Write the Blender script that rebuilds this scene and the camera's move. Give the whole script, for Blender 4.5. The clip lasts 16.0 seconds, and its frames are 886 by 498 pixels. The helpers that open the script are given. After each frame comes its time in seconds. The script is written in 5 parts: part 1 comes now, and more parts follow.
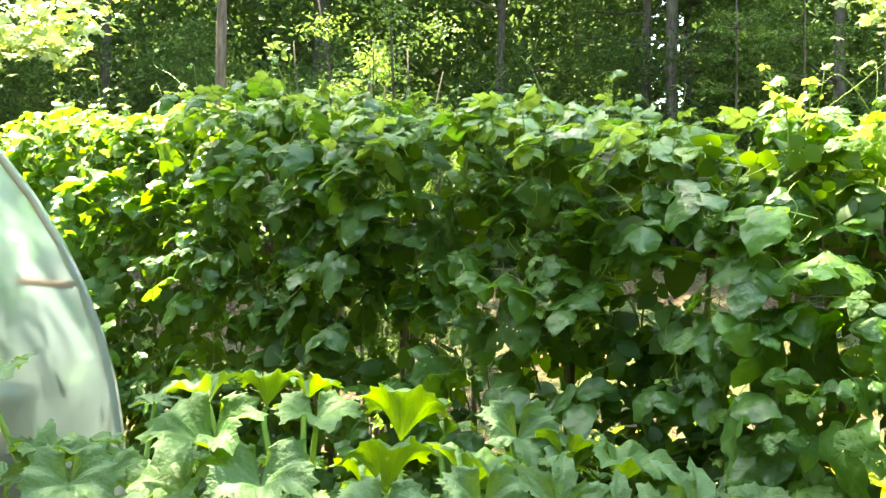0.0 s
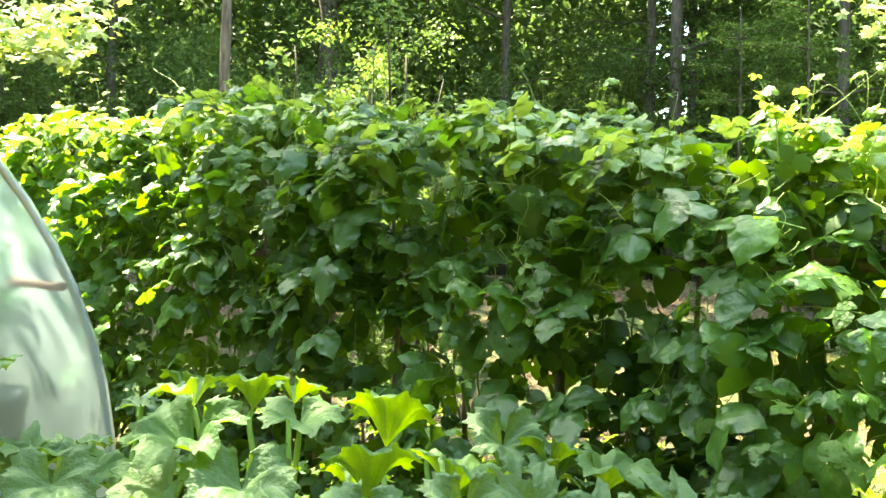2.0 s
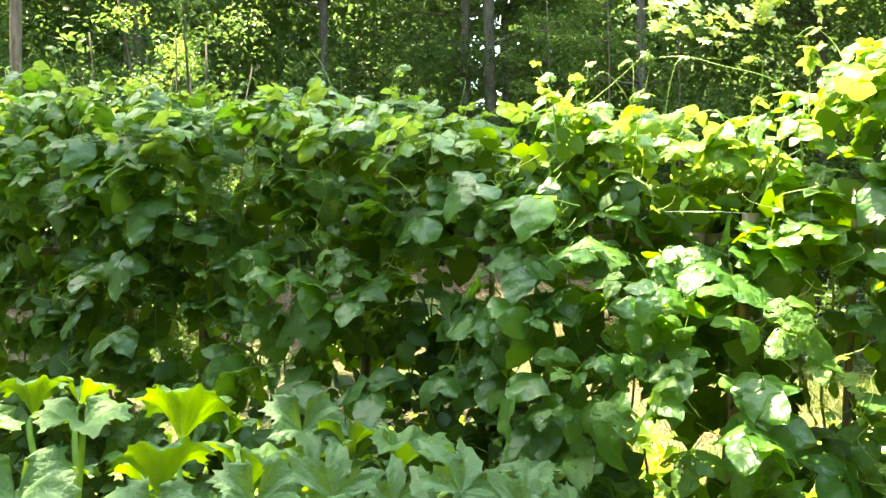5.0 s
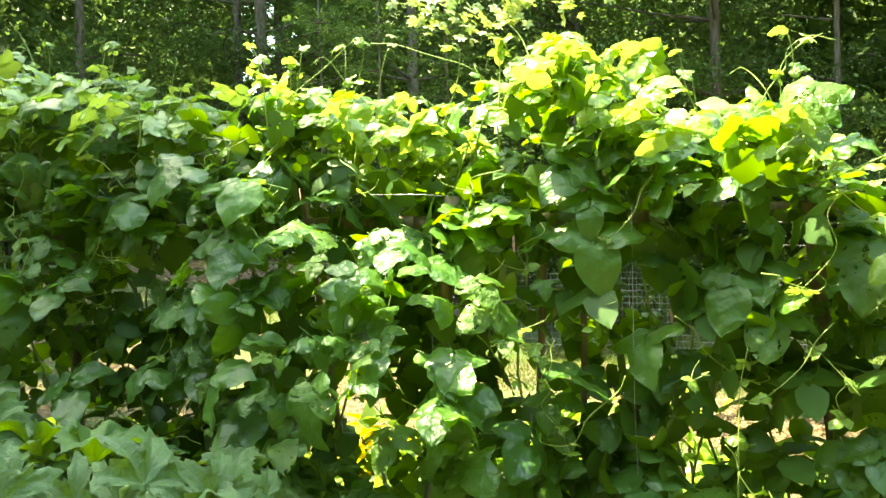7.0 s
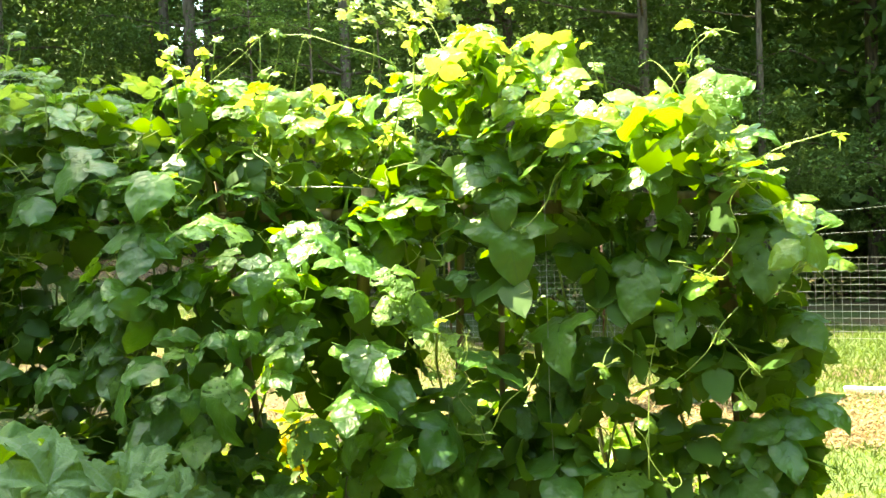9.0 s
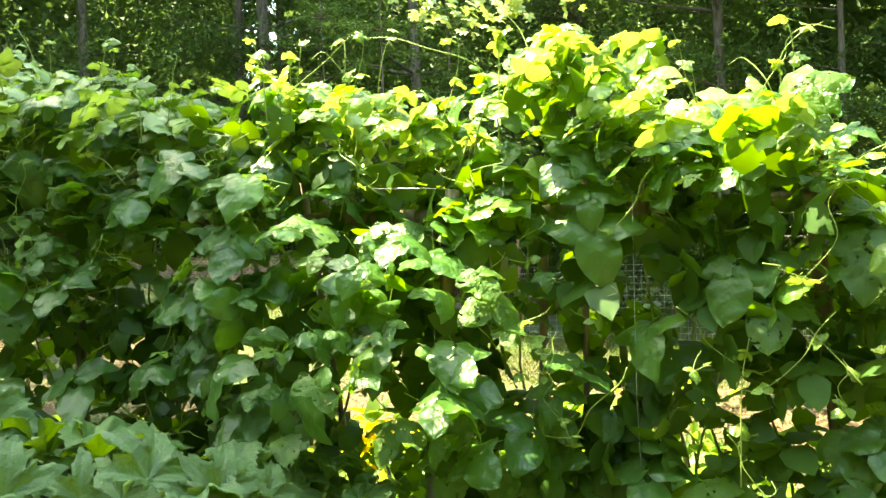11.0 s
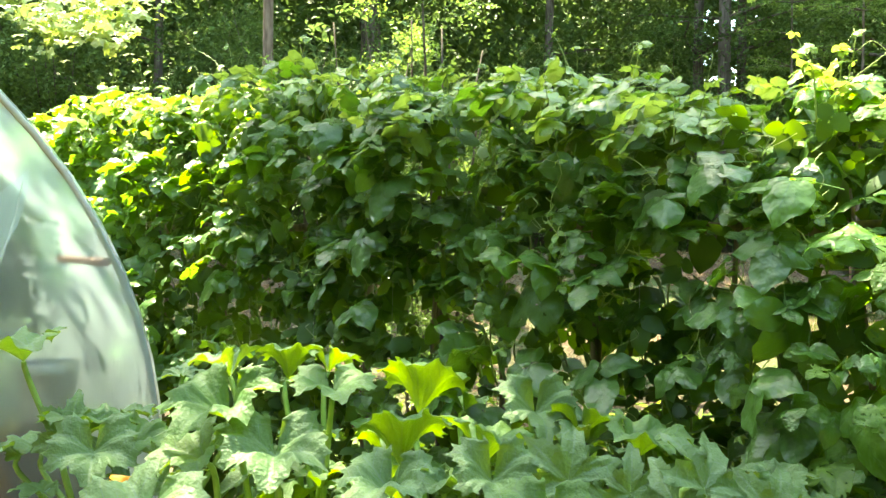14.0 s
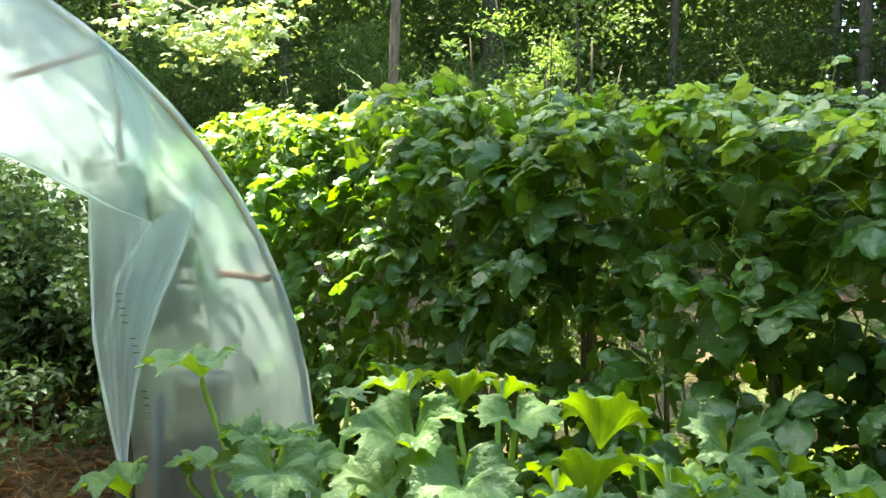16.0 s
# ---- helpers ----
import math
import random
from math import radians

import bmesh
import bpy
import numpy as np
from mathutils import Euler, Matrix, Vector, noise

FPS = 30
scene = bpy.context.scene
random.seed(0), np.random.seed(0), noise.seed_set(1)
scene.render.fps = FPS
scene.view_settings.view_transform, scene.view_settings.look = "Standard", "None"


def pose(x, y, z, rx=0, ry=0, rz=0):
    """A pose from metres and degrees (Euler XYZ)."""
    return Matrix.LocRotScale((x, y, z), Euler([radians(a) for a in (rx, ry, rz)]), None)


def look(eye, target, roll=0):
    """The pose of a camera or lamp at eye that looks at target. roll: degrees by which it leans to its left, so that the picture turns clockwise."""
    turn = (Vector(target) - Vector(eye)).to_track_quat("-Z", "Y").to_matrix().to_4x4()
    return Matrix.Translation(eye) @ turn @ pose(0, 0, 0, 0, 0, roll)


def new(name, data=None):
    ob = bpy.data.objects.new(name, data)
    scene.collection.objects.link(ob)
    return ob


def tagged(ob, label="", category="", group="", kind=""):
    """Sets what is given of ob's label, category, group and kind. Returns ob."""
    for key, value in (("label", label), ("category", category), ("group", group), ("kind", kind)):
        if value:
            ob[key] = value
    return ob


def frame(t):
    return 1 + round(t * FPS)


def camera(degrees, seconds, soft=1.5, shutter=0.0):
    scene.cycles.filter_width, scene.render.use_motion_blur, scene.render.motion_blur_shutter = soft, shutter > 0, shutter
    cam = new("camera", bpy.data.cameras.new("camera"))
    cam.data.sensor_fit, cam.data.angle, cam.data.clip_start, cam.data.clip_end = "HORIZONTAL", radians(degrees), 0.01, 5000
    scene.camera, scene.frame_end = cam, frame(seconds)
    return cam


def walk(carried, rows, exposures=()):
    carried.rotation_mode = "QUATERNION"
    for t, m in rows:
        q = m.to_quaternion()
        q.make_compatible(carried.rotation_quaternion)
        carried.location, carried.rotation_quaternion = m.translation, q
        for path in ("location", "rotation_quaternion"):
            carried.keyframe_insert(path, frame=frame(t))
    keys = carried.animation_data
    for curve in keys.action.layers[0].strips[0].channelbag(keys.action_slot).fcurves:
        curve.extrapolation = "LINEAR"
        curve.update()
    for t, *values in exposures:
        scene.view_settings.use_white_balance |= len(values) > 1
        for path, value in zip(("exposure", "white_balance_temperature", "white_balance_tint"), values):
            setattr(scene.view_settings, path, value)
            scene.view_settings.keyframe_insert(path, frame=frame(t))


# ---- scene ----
cam = camera(55.3, 16.0, 1.5)
METRES, EYE, TILT, LEAN, TURN = 1.0, 1.55, 0.5, -1.0, 0.0
ROWS = [
    (0.0, -0.002, -0.004, 0.002, -0.17, 0.0, -0.1),
    (0.5, -0.0037, -0.0079, 0.0029, 2.71, 0.39, -0.53),
    (1.0, 0.0121, -0.0023, 0.0028, 2.19, 0.46, -0.76),
    (1.5, 0.0273, -0.0013, 0.0002, 1.44, 0.49, -0.95),
    (2.0, 0.0434, 0.0001, -0.0011, 0.13, 0.49, -0.78),
    (2.5, 0.061, 0.0008, -0.0074, -1.85, 0.44, -0.71),
    (3.0, 0.0773, 0.0012, -0.0089, -5.24, 0.41, -0.59),
    (5.5, 0.1793, -0.0424, -0.0282, -14.65, -0.42, 1.54),
    (6.0, 0.2363, -0.0632, -0.0389, -19.6, -0.44, 1.56),
    (6.5, 0.2908, -0.0746, -0.0494, -23.15, -0.83, 2.01),
    (7.0, 0.3352, -0.0841, -0.0553, -25.7, -0.96, 2.06),
    (7.5, 0.357, -0.0992, -0.0614, -26.75, -1.06, 2.26),
    (8.0, 0.384, -0.1139, -0.0668, -29.53, -1.32, 2.32),
    (10.5, 0.375, -0.1072, -0.0632, -29.81, -1.55, 2.97),
    (11.0, 0.3436, -0.0899, -0.0586, -25.38, -1.32, 2.64),
    (11.5, 0.3095, -0.071, -0.0548, -20.64, -1.16, 2.13),
    (12.0, 0.2819, -0.0585, -0.049, -16.61, -0.96, 1.65),
    (12.5, 0.2498, -0.0407, -0.0423, -13.41, -0.96, 1.29),
    (13.0, 0.217, -0.0258, -0.0387, -9.45, -1.03, 0.66),
    (13.5, 0.1638, -0.0107, -0.0354, -4.32, -1.26, 0.19),
    (14.0, 0.0924, 0.0036, -0.0219, 3.39, -1.15, 0.11),
    (14.5, 0.0389, 0.0281, -0.0099, 5.43, -0.79, -0.02),
    (15.0, -0.0088, 0.051, -0.0087, 5.36, -0.77, -0.3),
    (15.5, -0.0649, 0.0657, 0.0005, 7.97, -0.69, -0.57),
    (16.0, -0.1115, 0.0629, 0.0076, 10.63, -0.33, -0.89),
]
walk(cam, [(t, pose(0, 0, EYE, TILT, LEAN, TURN) @ pose(METRES * x, METRES * y, METRES * z, 90 + pitch, roll, yaw)) for t, x, y, z, yaw, pitch, roll in ROWS], [(0.0, 3.6, 8700, -4), (3.0, 3.55, 8700, -5), (5.5, 3.66, 9200, -7), (8.0, 3.46, 9700, -10), (10.5, 3.46, 9700, -10), (13.0, 3.6, 9000, -6), (14.5, 3.45, 8500, -3), (16.0, 3.06, 8100, -3)])

# ---- world, sun and exposure ----
SUN_DIR = Vector((-0.29, 0.285, 0.915)).normalized()
world = bpy.data.worlds.new("sky_world")
scene.world = world
world.use_nodes = True
wn = world.node_tree.nodes
sky = wn.new("ShaderNodeTexSky")
sky.sky_type = "NISHITA"
sky.sun_disc = False
sky.sun_elevation = math.asin(SUN_DIR.z)
sky.sun_rotation = math.atan2(SUN_DIR.x, SUN_DIR.y)
wn["Background"].inputs[1].default_value = 0.19
world.node_tree.links.new(sky.outputs[0], wn["Background"].inputs[0])
sun_data = bpy.data.lights.new("sun", "SUN")
sun_data.energy = 4.1
sun_data.angle = radians(0.55)
sun_data.color = (1.0, 0.95, 0.86)
sun = new("sun", sun_data)
sun.matrix_world = look(SUN_DIR * 40, (0, 0, 0))

# trellis frame: s runs along the row from its right end, b behind its front face
AX = Vector((-0.758, 0.652, 0))
NR = Vector((-0.652, -0.758, 0))
T0 = Vector((2.0, 1.24, 0))
UP = Vector((0, 0, 1))


def at_row(s, b, z):
    return T0 + AX * s - NR * b + UP * z


# ---- materials ----
def nodes_of(name):
    m = bpy.data.materials.new(name)
    m.use_nodes = True
    return m, m.node_tree.nodes, m.node_tree.links, m.node_tree.nodes["Principled BSDF"]


def math_node(ns, ls, op, a, b=None):
    n = ns.new("ShaderNodeMath")
    n.operation = op
    for i, v in enumerate((a, b)):
        if v is None:
            continue
        if isinstance(v, (int, float)):
            n.inputs[i].default_value = v
        else:
            ls.new(v, n.inputs[i])
    return n.outputs[0]


def mix_col(ns, ls, fac, a, b, mode="MIX"):
    n = ns.new("ShaderNodeMix")
    n.data_type = "RGBA"
    n.blend_type = mode
    for i, v in ((0, fac), (6, a), (7, b)):
        if isinstance(v, (int, float)):
            n.inputs[i].default_value = v
        elif isinstance(v, tuple):
            n.inputs[i].default_value = (*v, 1)
        else:
            ls.new(v, n.inputs[i])
    return n.outputs[2]


def noise_tex(ns, ls, scale, detail=4.0, coords="Object", rough=0.55):
    c = ns.new("ShaderNodeTexCoord")
    n = ns.new("ShaderNodeTexNoise")
    n.inputs["Scale"].default_value = scale
    n.inputs["Detail"].default_value = detail
    n.inputs["Roughness"].default_value = rough
    ls.new(c.outputs[coords], n.inputs["Vector"])
    return n.outputs[0]


def ramp(ns, ls, fac, stops):
    n = ns.new("ShaderNodeValToRGB")
    while len(n.color_ramp.elements) < len(stops):
        n.color_ramp.elements.new(0.5)
    for e, (p, c) in zip(n.color_ramp.elements, stops):
        e.position, e.color = p, (*c, 1)
    ls.new(fac, n.inputs[0])
    return n.outputs[0]


def leaf_mat(name, dark, light, thin, share, rough=0.42, veins=0.0, island=True, side=7.0, vein_col=None, spots=0.0, pucker=55.0, gloss=0.42):
    """Leaf: a glossy upper skin over a body that lets light through."""
    m, ns, ls, bs = nodes_of(name)
    if island:
        rnd = ns.new("ShaderNodeNewGeometry").outputs["Random Per Island"]
    else:
        rnd = ns.new("ShaderNodeObjectInfo").outputs["Random"]
    col = ramp(ns, ls, rnd, ((0.0, dark), (0.65, tuple((a + b) / 2 for a, b in zip(dark, light))), (1.0, light)))
    blot = noise_tex(ns, ls, 28.0, 3.0)
    col = mix_col(ns, ls, 0.55, col, ramp(ns, ls, blot, ((0.3, (0.62, 0.66, 0.6)), (0.7, (1.25, 1.2, 1.1)))), "MULTIPLY")
    tcol = mix_col(ns, ls, rnd, tuple(c * 0.75 for c in thin), thin)
    if veins:
        uv = ns.new("ShaderNodeUVMap").outputs[0]
        sep = ns.new("ShaderNodeSeparateXYZ")
        ls.new(uv, sep.inputs[0])
        off = math_node(ns, ls, "ABSOLUTE", math_node(ns, ls, "SUBTRACT", sep.outputs[0], 0.5))
        run = math_node(ns, ls, "SUBTRACT", math_node(ns, ls, "MULTIPLY", sep.outputs[1], side), math_node(ns, ls, "MULTIPLY", off, side * 0.9))
        fr = math_node(ns, ls, "ABSOLUTE", math_node(ns, ls, "SUBTRACT", math_node(ns, ls, "FRACT", run), 0.5))
        line = math_node(ns, ls, "LESS_THAN", fr, 0.045)
        mid = math_node(ns, ls, "LESS_THAN", off, 0.022)
        vein = math_node(ns, ls, "MAXIMUM", line, mid)
        vc = vein_col or tuple(min(1, c * 1.5 + 0.02) for c in light)
        col = mix_col(ns, ls, math_node(ns, ls, "MULTIPLY", vein, veins), col, vc)
        tcol = mix_col(ns, ls, math_node(ns, ls, "MULTIPLY", vein, 0.7), tcol, tuple(c * 0.5 for c in thin))
        bump = ns.new("ShaderNodeBump")
        bump.inputs["Strength"].default_value = 0.9
        bump.inputs["Distance"].default_value = 0.0062
        puff = math_node(ns, ls, "ADD", math_node(ns, ls, "MULTIPLY", fr, 0.13), math_node(ns, ls, "MULTIPLY", noise_tex(ns, ls, pucker, 1.0), 0.8))
        ls.new(puff, bump.inputs["Height"])
        ls.new(bump.outputs[0], bs.inputs["Normal"])
    ls.new(col, bs.inputs["Base Color"])
    bs.inputs["Roughness"].default_value = rough
    bs.inputs["Specular IOR Level"].default_value = gloss
    tr = ns.new("ShaderNodeBsdfTranslucent")
    ls.new(tcol, tr.inputs[0])
    mx = ns.new("ShaderNodeMixShader")
    mx.inputs[0].default_value = share
    ls.new(bs.outputs[0], mx.inputs[1])
    ls.new(tr.outputs[0], mx.inputs[2])
    last = mx.outputs[0]
    if spots:
        hole = math_node(ns, ls, "GREATER_THAN", noise_tex(ns, ls, 75.0, 1.0), spots)
        clear = ns.new("ShaderNodeBsdfTransparent")
        m2 = ns.new("ShaderNodeMixShader")
        ls.new(hole, m2.inputs[0])
        ls.new(last, m2.inputs[1])
        ls.new(clear.outputs[0], m2.inputs[2])
        last = m2.outputs[0]
    ls.new(last, ns["Material Output"].inputs[0])
    return m


def plain_mat(name, a, b, scale=12.0, rough=0.7, bump=0.3, stretch=None, metal=0.0):
    m, ns, ls, bs = nodes_of(name)
    if stretch:
        c = ns.new("ShaderNodeTexCoord")
        mp = ns.new("ShaderNodeMapping")
        mp.inputs["Scale"].default_value = stretch
        ls.new(c.outputs["Object"], mp.inputs[0])
        n = ns.new("ShaderNodeTexNoise")
        n.inputs["Scale"].default_value = scale
        n.inputs["Detail"].default_value = 6
        ls.new(mp.outputs[0], n.inputs["Vector"])
        f = n.outputs[0]
    else:
        f = noise_tex(ns, ls, scale, 6.0)
    big = noise_tex(ns, ls, scale * 0.13, 2.0)
    col = ramp(ns, ls, f, ((0.32, a), (0.68, b)))
    col = mix_col(ns, ls, 0.5, col, ramp(ns, ls, big, ((0.3, (0.7, 0.7, 0.7)), (0.7, (1.2, 1.2, 1.2)))), "MULTIPLY")
    ls.new(col, bs.inputs["Base Color"])
    bs.inputs["Roughness"].default_value = rough
    bs.inputs["Metallic"].default_value = metal
    if bump:
        bn = ns.new("ShaderNodeBump")
        bn.inputs["Strength"].default_value = bump
        bn.inputs["Distance"].default_value = 0.01
        ls.new(f, bn.inputs["Height"])
        ls.new(bn.outputs[0], bs.inputs["Normal"])
    return m


M_BEAN = leaf_mat("bean_leaf_skin", (0.036, 0.106, 0.022), (0.082, 0.180, 0.032), (0.26, 0.52, 0.025), 0.36, 0.36, 0.45, False, gloss=0.58)
M_BEAN_HOLED = leaf_mat("bean_leaf_eaten", (0.046, 0.108, 0.022), (0.090, 0.180, 0.032), (0.34, 0.56, 0.015), 0.38, 0.47, 0.22, False, spots=0.66, gloss=0.34)
M_BEAN_TOP = leaf_mat("bean_leaf_young", (0.11, 0.215, 0.035), (0.21, 0.34, 0.075), (0.52, 0.70, 0.09), 0.36, 0.27, 0.35, False, gloss=0.75)
# inner leaves: a darker bean leaf, the row's inner shade is in its colour
M_BEAN_SHADED = leaf_mat("bean_leaf_shaded", (0.028, 0.076, 0.016), (0.060, 0.132, 0.024), (0.26, 0.46, 0.012), 0.26, 0.5, gloss=0.3)
M_SQUASH = leaf_mat("squash_leaf_skin", (0.052, 0.118, 0.040), (0.088, 0.170, 0.060), (0.31, 0.52, 0.014), 0.32, 0.58, 0.30, False, 5.0, (0.18, 0.28, 0.12), 0.0, 16.0, 0.30)
M_SQUASH_PALE = leaf_mat("squash_leaf_silvery", (0.070, 0.140, 0.060), (0.120, 0.205, 0.090), (0.34, 0.54, 0.02), 0.28, 0.55, 0.35, False, 5.0, (0.24, 0.34, 0.18), 0.0, 16.0, 0.34)
M_PETIOLE = plain_mat("squash_stalk_skin", (0.16, 0.30, 0.06), (0.26, 0.40, 0.10), 30, 0.5, 0.25)
M_STEM_DULL = plain_mat("tomato_stem_skin", (0.05, 0.075, 0.03), (0.09, 0.12, 0.05), 25, 0.7, 0.2)
M_STEM = plain_mat("bean_stem_skin", (0.16, 0.27, 0.05), (0.30, 0.36, 0.10), 25, 0.55, 0.2)
M_FOREST = [
    leaf_mat("tree_leaf_deep", (0.048, 0.100, 0.024), (0.088, 0.158, 0.034), (0.20, 0.33, 0.08), 0.32, 0.6),
    leaf_mat("tree_leaf_mid", (0.060, 0.115, 0.022), (0.105, 0.180, 0.034), (0.23, 0.36, 0.08), 0.32, 0.58),
    leaf_mat("tree_leaf_fresh", (0.075, 0.150, 0.036), (0.14, 0.235, 0.065), (0.32, 0.48, 0.08), 0.36, 0.45),
]
M_FRESH = leaf_mat("garden_leaf_fresh", (0.09, 0.18, 0.03), (0.17, 0.28, 0.05), (0.46, 0.66, 0.06), 0.42, 0.42)
M_MAPLE = leaf_mat("maple_leaf_skin", (0.15, 0.25, 0.07), (0.46, 0.52, 0.34), (0.54, 0.68, 0.12), 0.34, 0.22)
M_BLOSSOM = leaf_mat("squash_blossom_skin", (0.62, 0.24, 0.01), (0.78, 0.36, 0.02), (0.8, 0.4, 0.02), 0.4, 0.6)
M_YELLOW = leaf_mat("yellowed_leaf", (0.45, 0.36, 0.03), (0.62, 0.50, 0.05), (0.75, 0.58, 0.03), 0.5, 0.5)
M_TOMATO = leaf_mat("tomato_leaf_skin", (0.028, 0.066, 0.024), (0.068, 0.125, 0.042), (0.13, 0.23, 0.05), 0.28, 0.5)
M_GRASS = leaf_mat("grass_blade_skin", (0.042, 0.085, 0.016), (0.085, 0.130, 0.028), (0.20, 0.29, 0.03), 0.4, 0.5)
M_STRAW = leaf_mat("straw_stalk_skin", (0.26, 0.12, 0.045), (0.46, 0.25, 0.10), (0.3, 0.16, 0.05), 0.2, 0.6)
M_LITTER = leaf_mat("dry_leaf_skin", (0.13, 0.08, 0.04), (0.34, 0.24, 0.135), (0.4, 0.28, 0.15), 0.25, 0.7)
M_BARK = plain_mat("bark", (0.055, 0.042, 0.030), (0.16, 0.125, 0.095), 9, 0.9, 0.9, (3.0, 3.0, 0.5))
M_BARK_PALE = plain_mat("pine_bark", (0.11, 0.075, 0.05), (0.26, 0.19, 0.14), 9, 0.9, 0.9, (3.0, 3.0, 0.5))
M_WOOD = plain_mat("weathered_stake", (0.13, 0.095, 0.06), (0.30, 0.23, 0.16), 20, 0.8, 0.4, (2.0, 2.0, 0.25))
M_WOOD_RED = plain_mat("rusty_brown_lath", (0.36, 0.17, 0.11), (0.50, 0.27, 0.19), 20, 0.7, 0.3)
M_PIPE = plain_mat("grey_pipe", (0.50, 0.49, 0.46), (0.62, 0.61, 0.58), 14, 0.45, 0.1)
M_WIRE = plain_mat("galvanised_wire", (0.26, 0.26, 0.25), (0.42, 0.42, 0.40), 30, 0.4, 0.0, None, 0.6)
M_RUST = plain_mat("rusty_steel", (0.18, 0.08, 0.05), (0.30, 0.15, 0.10), 25, 0.8, 0.3)
M_STRING = plain_mat("garden_twine", (0.22, 0.24, 0.20), (0.36, 0.38, 0.32), 60, 0.9, 0.0)
M_DARK = plain_mat("dark_stake", (0.035, 0.035, 0.033), (0.07, 0.068, 0.06), 20, 0.7, 0.2)
M_CRATE = plain_mat("old_crate_board", (0.05, 0.036, 0.022), (0.10, 0.07, 0.045), 20, 0.85, 0.4, (2.0, 2.0, 0.3))
M_INK = plain_mat("dark_print", (0.05, 0.05, 0.06), (0.08, 0.08, 0.09), 40, 0.6, 0.0)
M_BUCKET = plain_mat("cloudy_plastic", (0.24, 0.24, 0.18), (0.34, 0.335, 0.26), 8, 0.4, 0.05)
M_SOIL = plain_mat("dark_soil", (0.055, 0.030, 0.016), (0.13, 0.075, 0.040), 22, 0.95, 0.9)
M_BOARD = plain_mat("bleached_board", (0.55, 0.50, 0.42), (0.72, 0.66, 0.56), 16, 0.8, 0.2)


def film_mat(name, thin, thick, tint=(0.76, 0.86, 0.93)):
    m, ns, ls, bs = nodes_of(name)
    f = noise_tex(ns, ls, 3.0, 4.0)
    bs.inputs["Base Color"].default_value = (*tint, 1)
    bs.inputs["Roughness"].default_value = 0.18
    tr = ns.new("ShaderNodeBsdfTranslucent")
    tr.inputs[0].default_value = (*tint, 1)
    m1 = ns.new("ShaderNodeMixShader")
    m1.inputs[0].default_value = 0.55
    ls.new(bs.outputs[0], m1.inputs[1])
    ls.new(tr.outputs[0], m1.inputs[2])
    clear = ns.new("ShaderNodeMixShader")
    clear.inputs[0].default_value = 0.82
    see = ns.new("ShaderNodeBsdfTransparent")
    see.inputs[0].default_value = (0.93, 0.97, 0.98, 1)
    haze = ns.new("ShaderNodeBsdfRefraction")
    haze.inputs[0].default_value = (0.76, 0.88, 0.88, 1)
    haze.inputs["Roughness"].default_value = 0.5
    haze.inputs["IOR"].default_value = 1.06
    ls.new(see.outputs[0], clear.inputs[1])
    ls.new(haze.outputs[0], clear.inputs[2])
    m2 = ns.new("ShaderNodeMixShader")
    cloud = ns.new("ShaderNodeMapRange")
    cloud.inputs[1].default_value, cloud.inputs[2].default_value = 0.35, 0.7
    cloud.inputs[3].default_value, cloud.inputs[4].default_value = thin, thick
    ls.new(f, cloud.inputs[0])
    ls.new(cloud.outputs[0], m2.inputs[0])
    ls.new(clear.outputs[0], m2.inputs[1])
    ls.new(m1.outputs[0], m2.inputs[2])
    bn = ns.new("ShaderNodeBump")
    bn.inputs["Strength"].default_value = 0.45
    bn.inputs["Distance"].default_value = 0.04
    co = ns.new("ShaderNodeTexCoord")
    mp = ns.new("ShaderNodeMapping")
    mp.inputs["Rotation"].default_value = (0.3, 0.5, 0.4)
    mp.inputs["Scale"].default_value = (5.0, 5.0, 0.9)
    ls.new(co.outputs["Object"], mp.inputs[0])
    crease = ns.new("ShaderNodeTexNoise")
    crease.inputs["Scale"].default_value = 1.6
    crease.inputs["Detail"].default_value = 3.0
    crease.inputs["Distortion"].default_value = 1.2
    ls.new(mp.outputs[0], crease.inputs["Vector"])
    ridge = math_node(ns, ls, "ABSOLUTE", math_node(ns, ls, "SUBTRACT", crease.outputs[0], 0.5))
    ls.new(ridge, bn.inputs["Height"])
    ls.new(bn.outputs[0], tr.inputs["Normal"])
    ls.new(bn.outputs[0], bs.inputs["Normal"])
    ls.new(m2.outputs[0], ns["Material Output"].inputs[0])
    return m


M_FILM = film_mat("greenhouse_film", 0.26, 0.40)
M_FILM_FOLDED = film_mat("folded_film", 0.40, 0.60, (0.92, 0.96, 0.97))
M_FILM_CLEAR = film_mat("clear_end_film", 0.08, 0.15)
M_FILM_DRAPE = film_mat("draped_film", 0.24, 0.42)


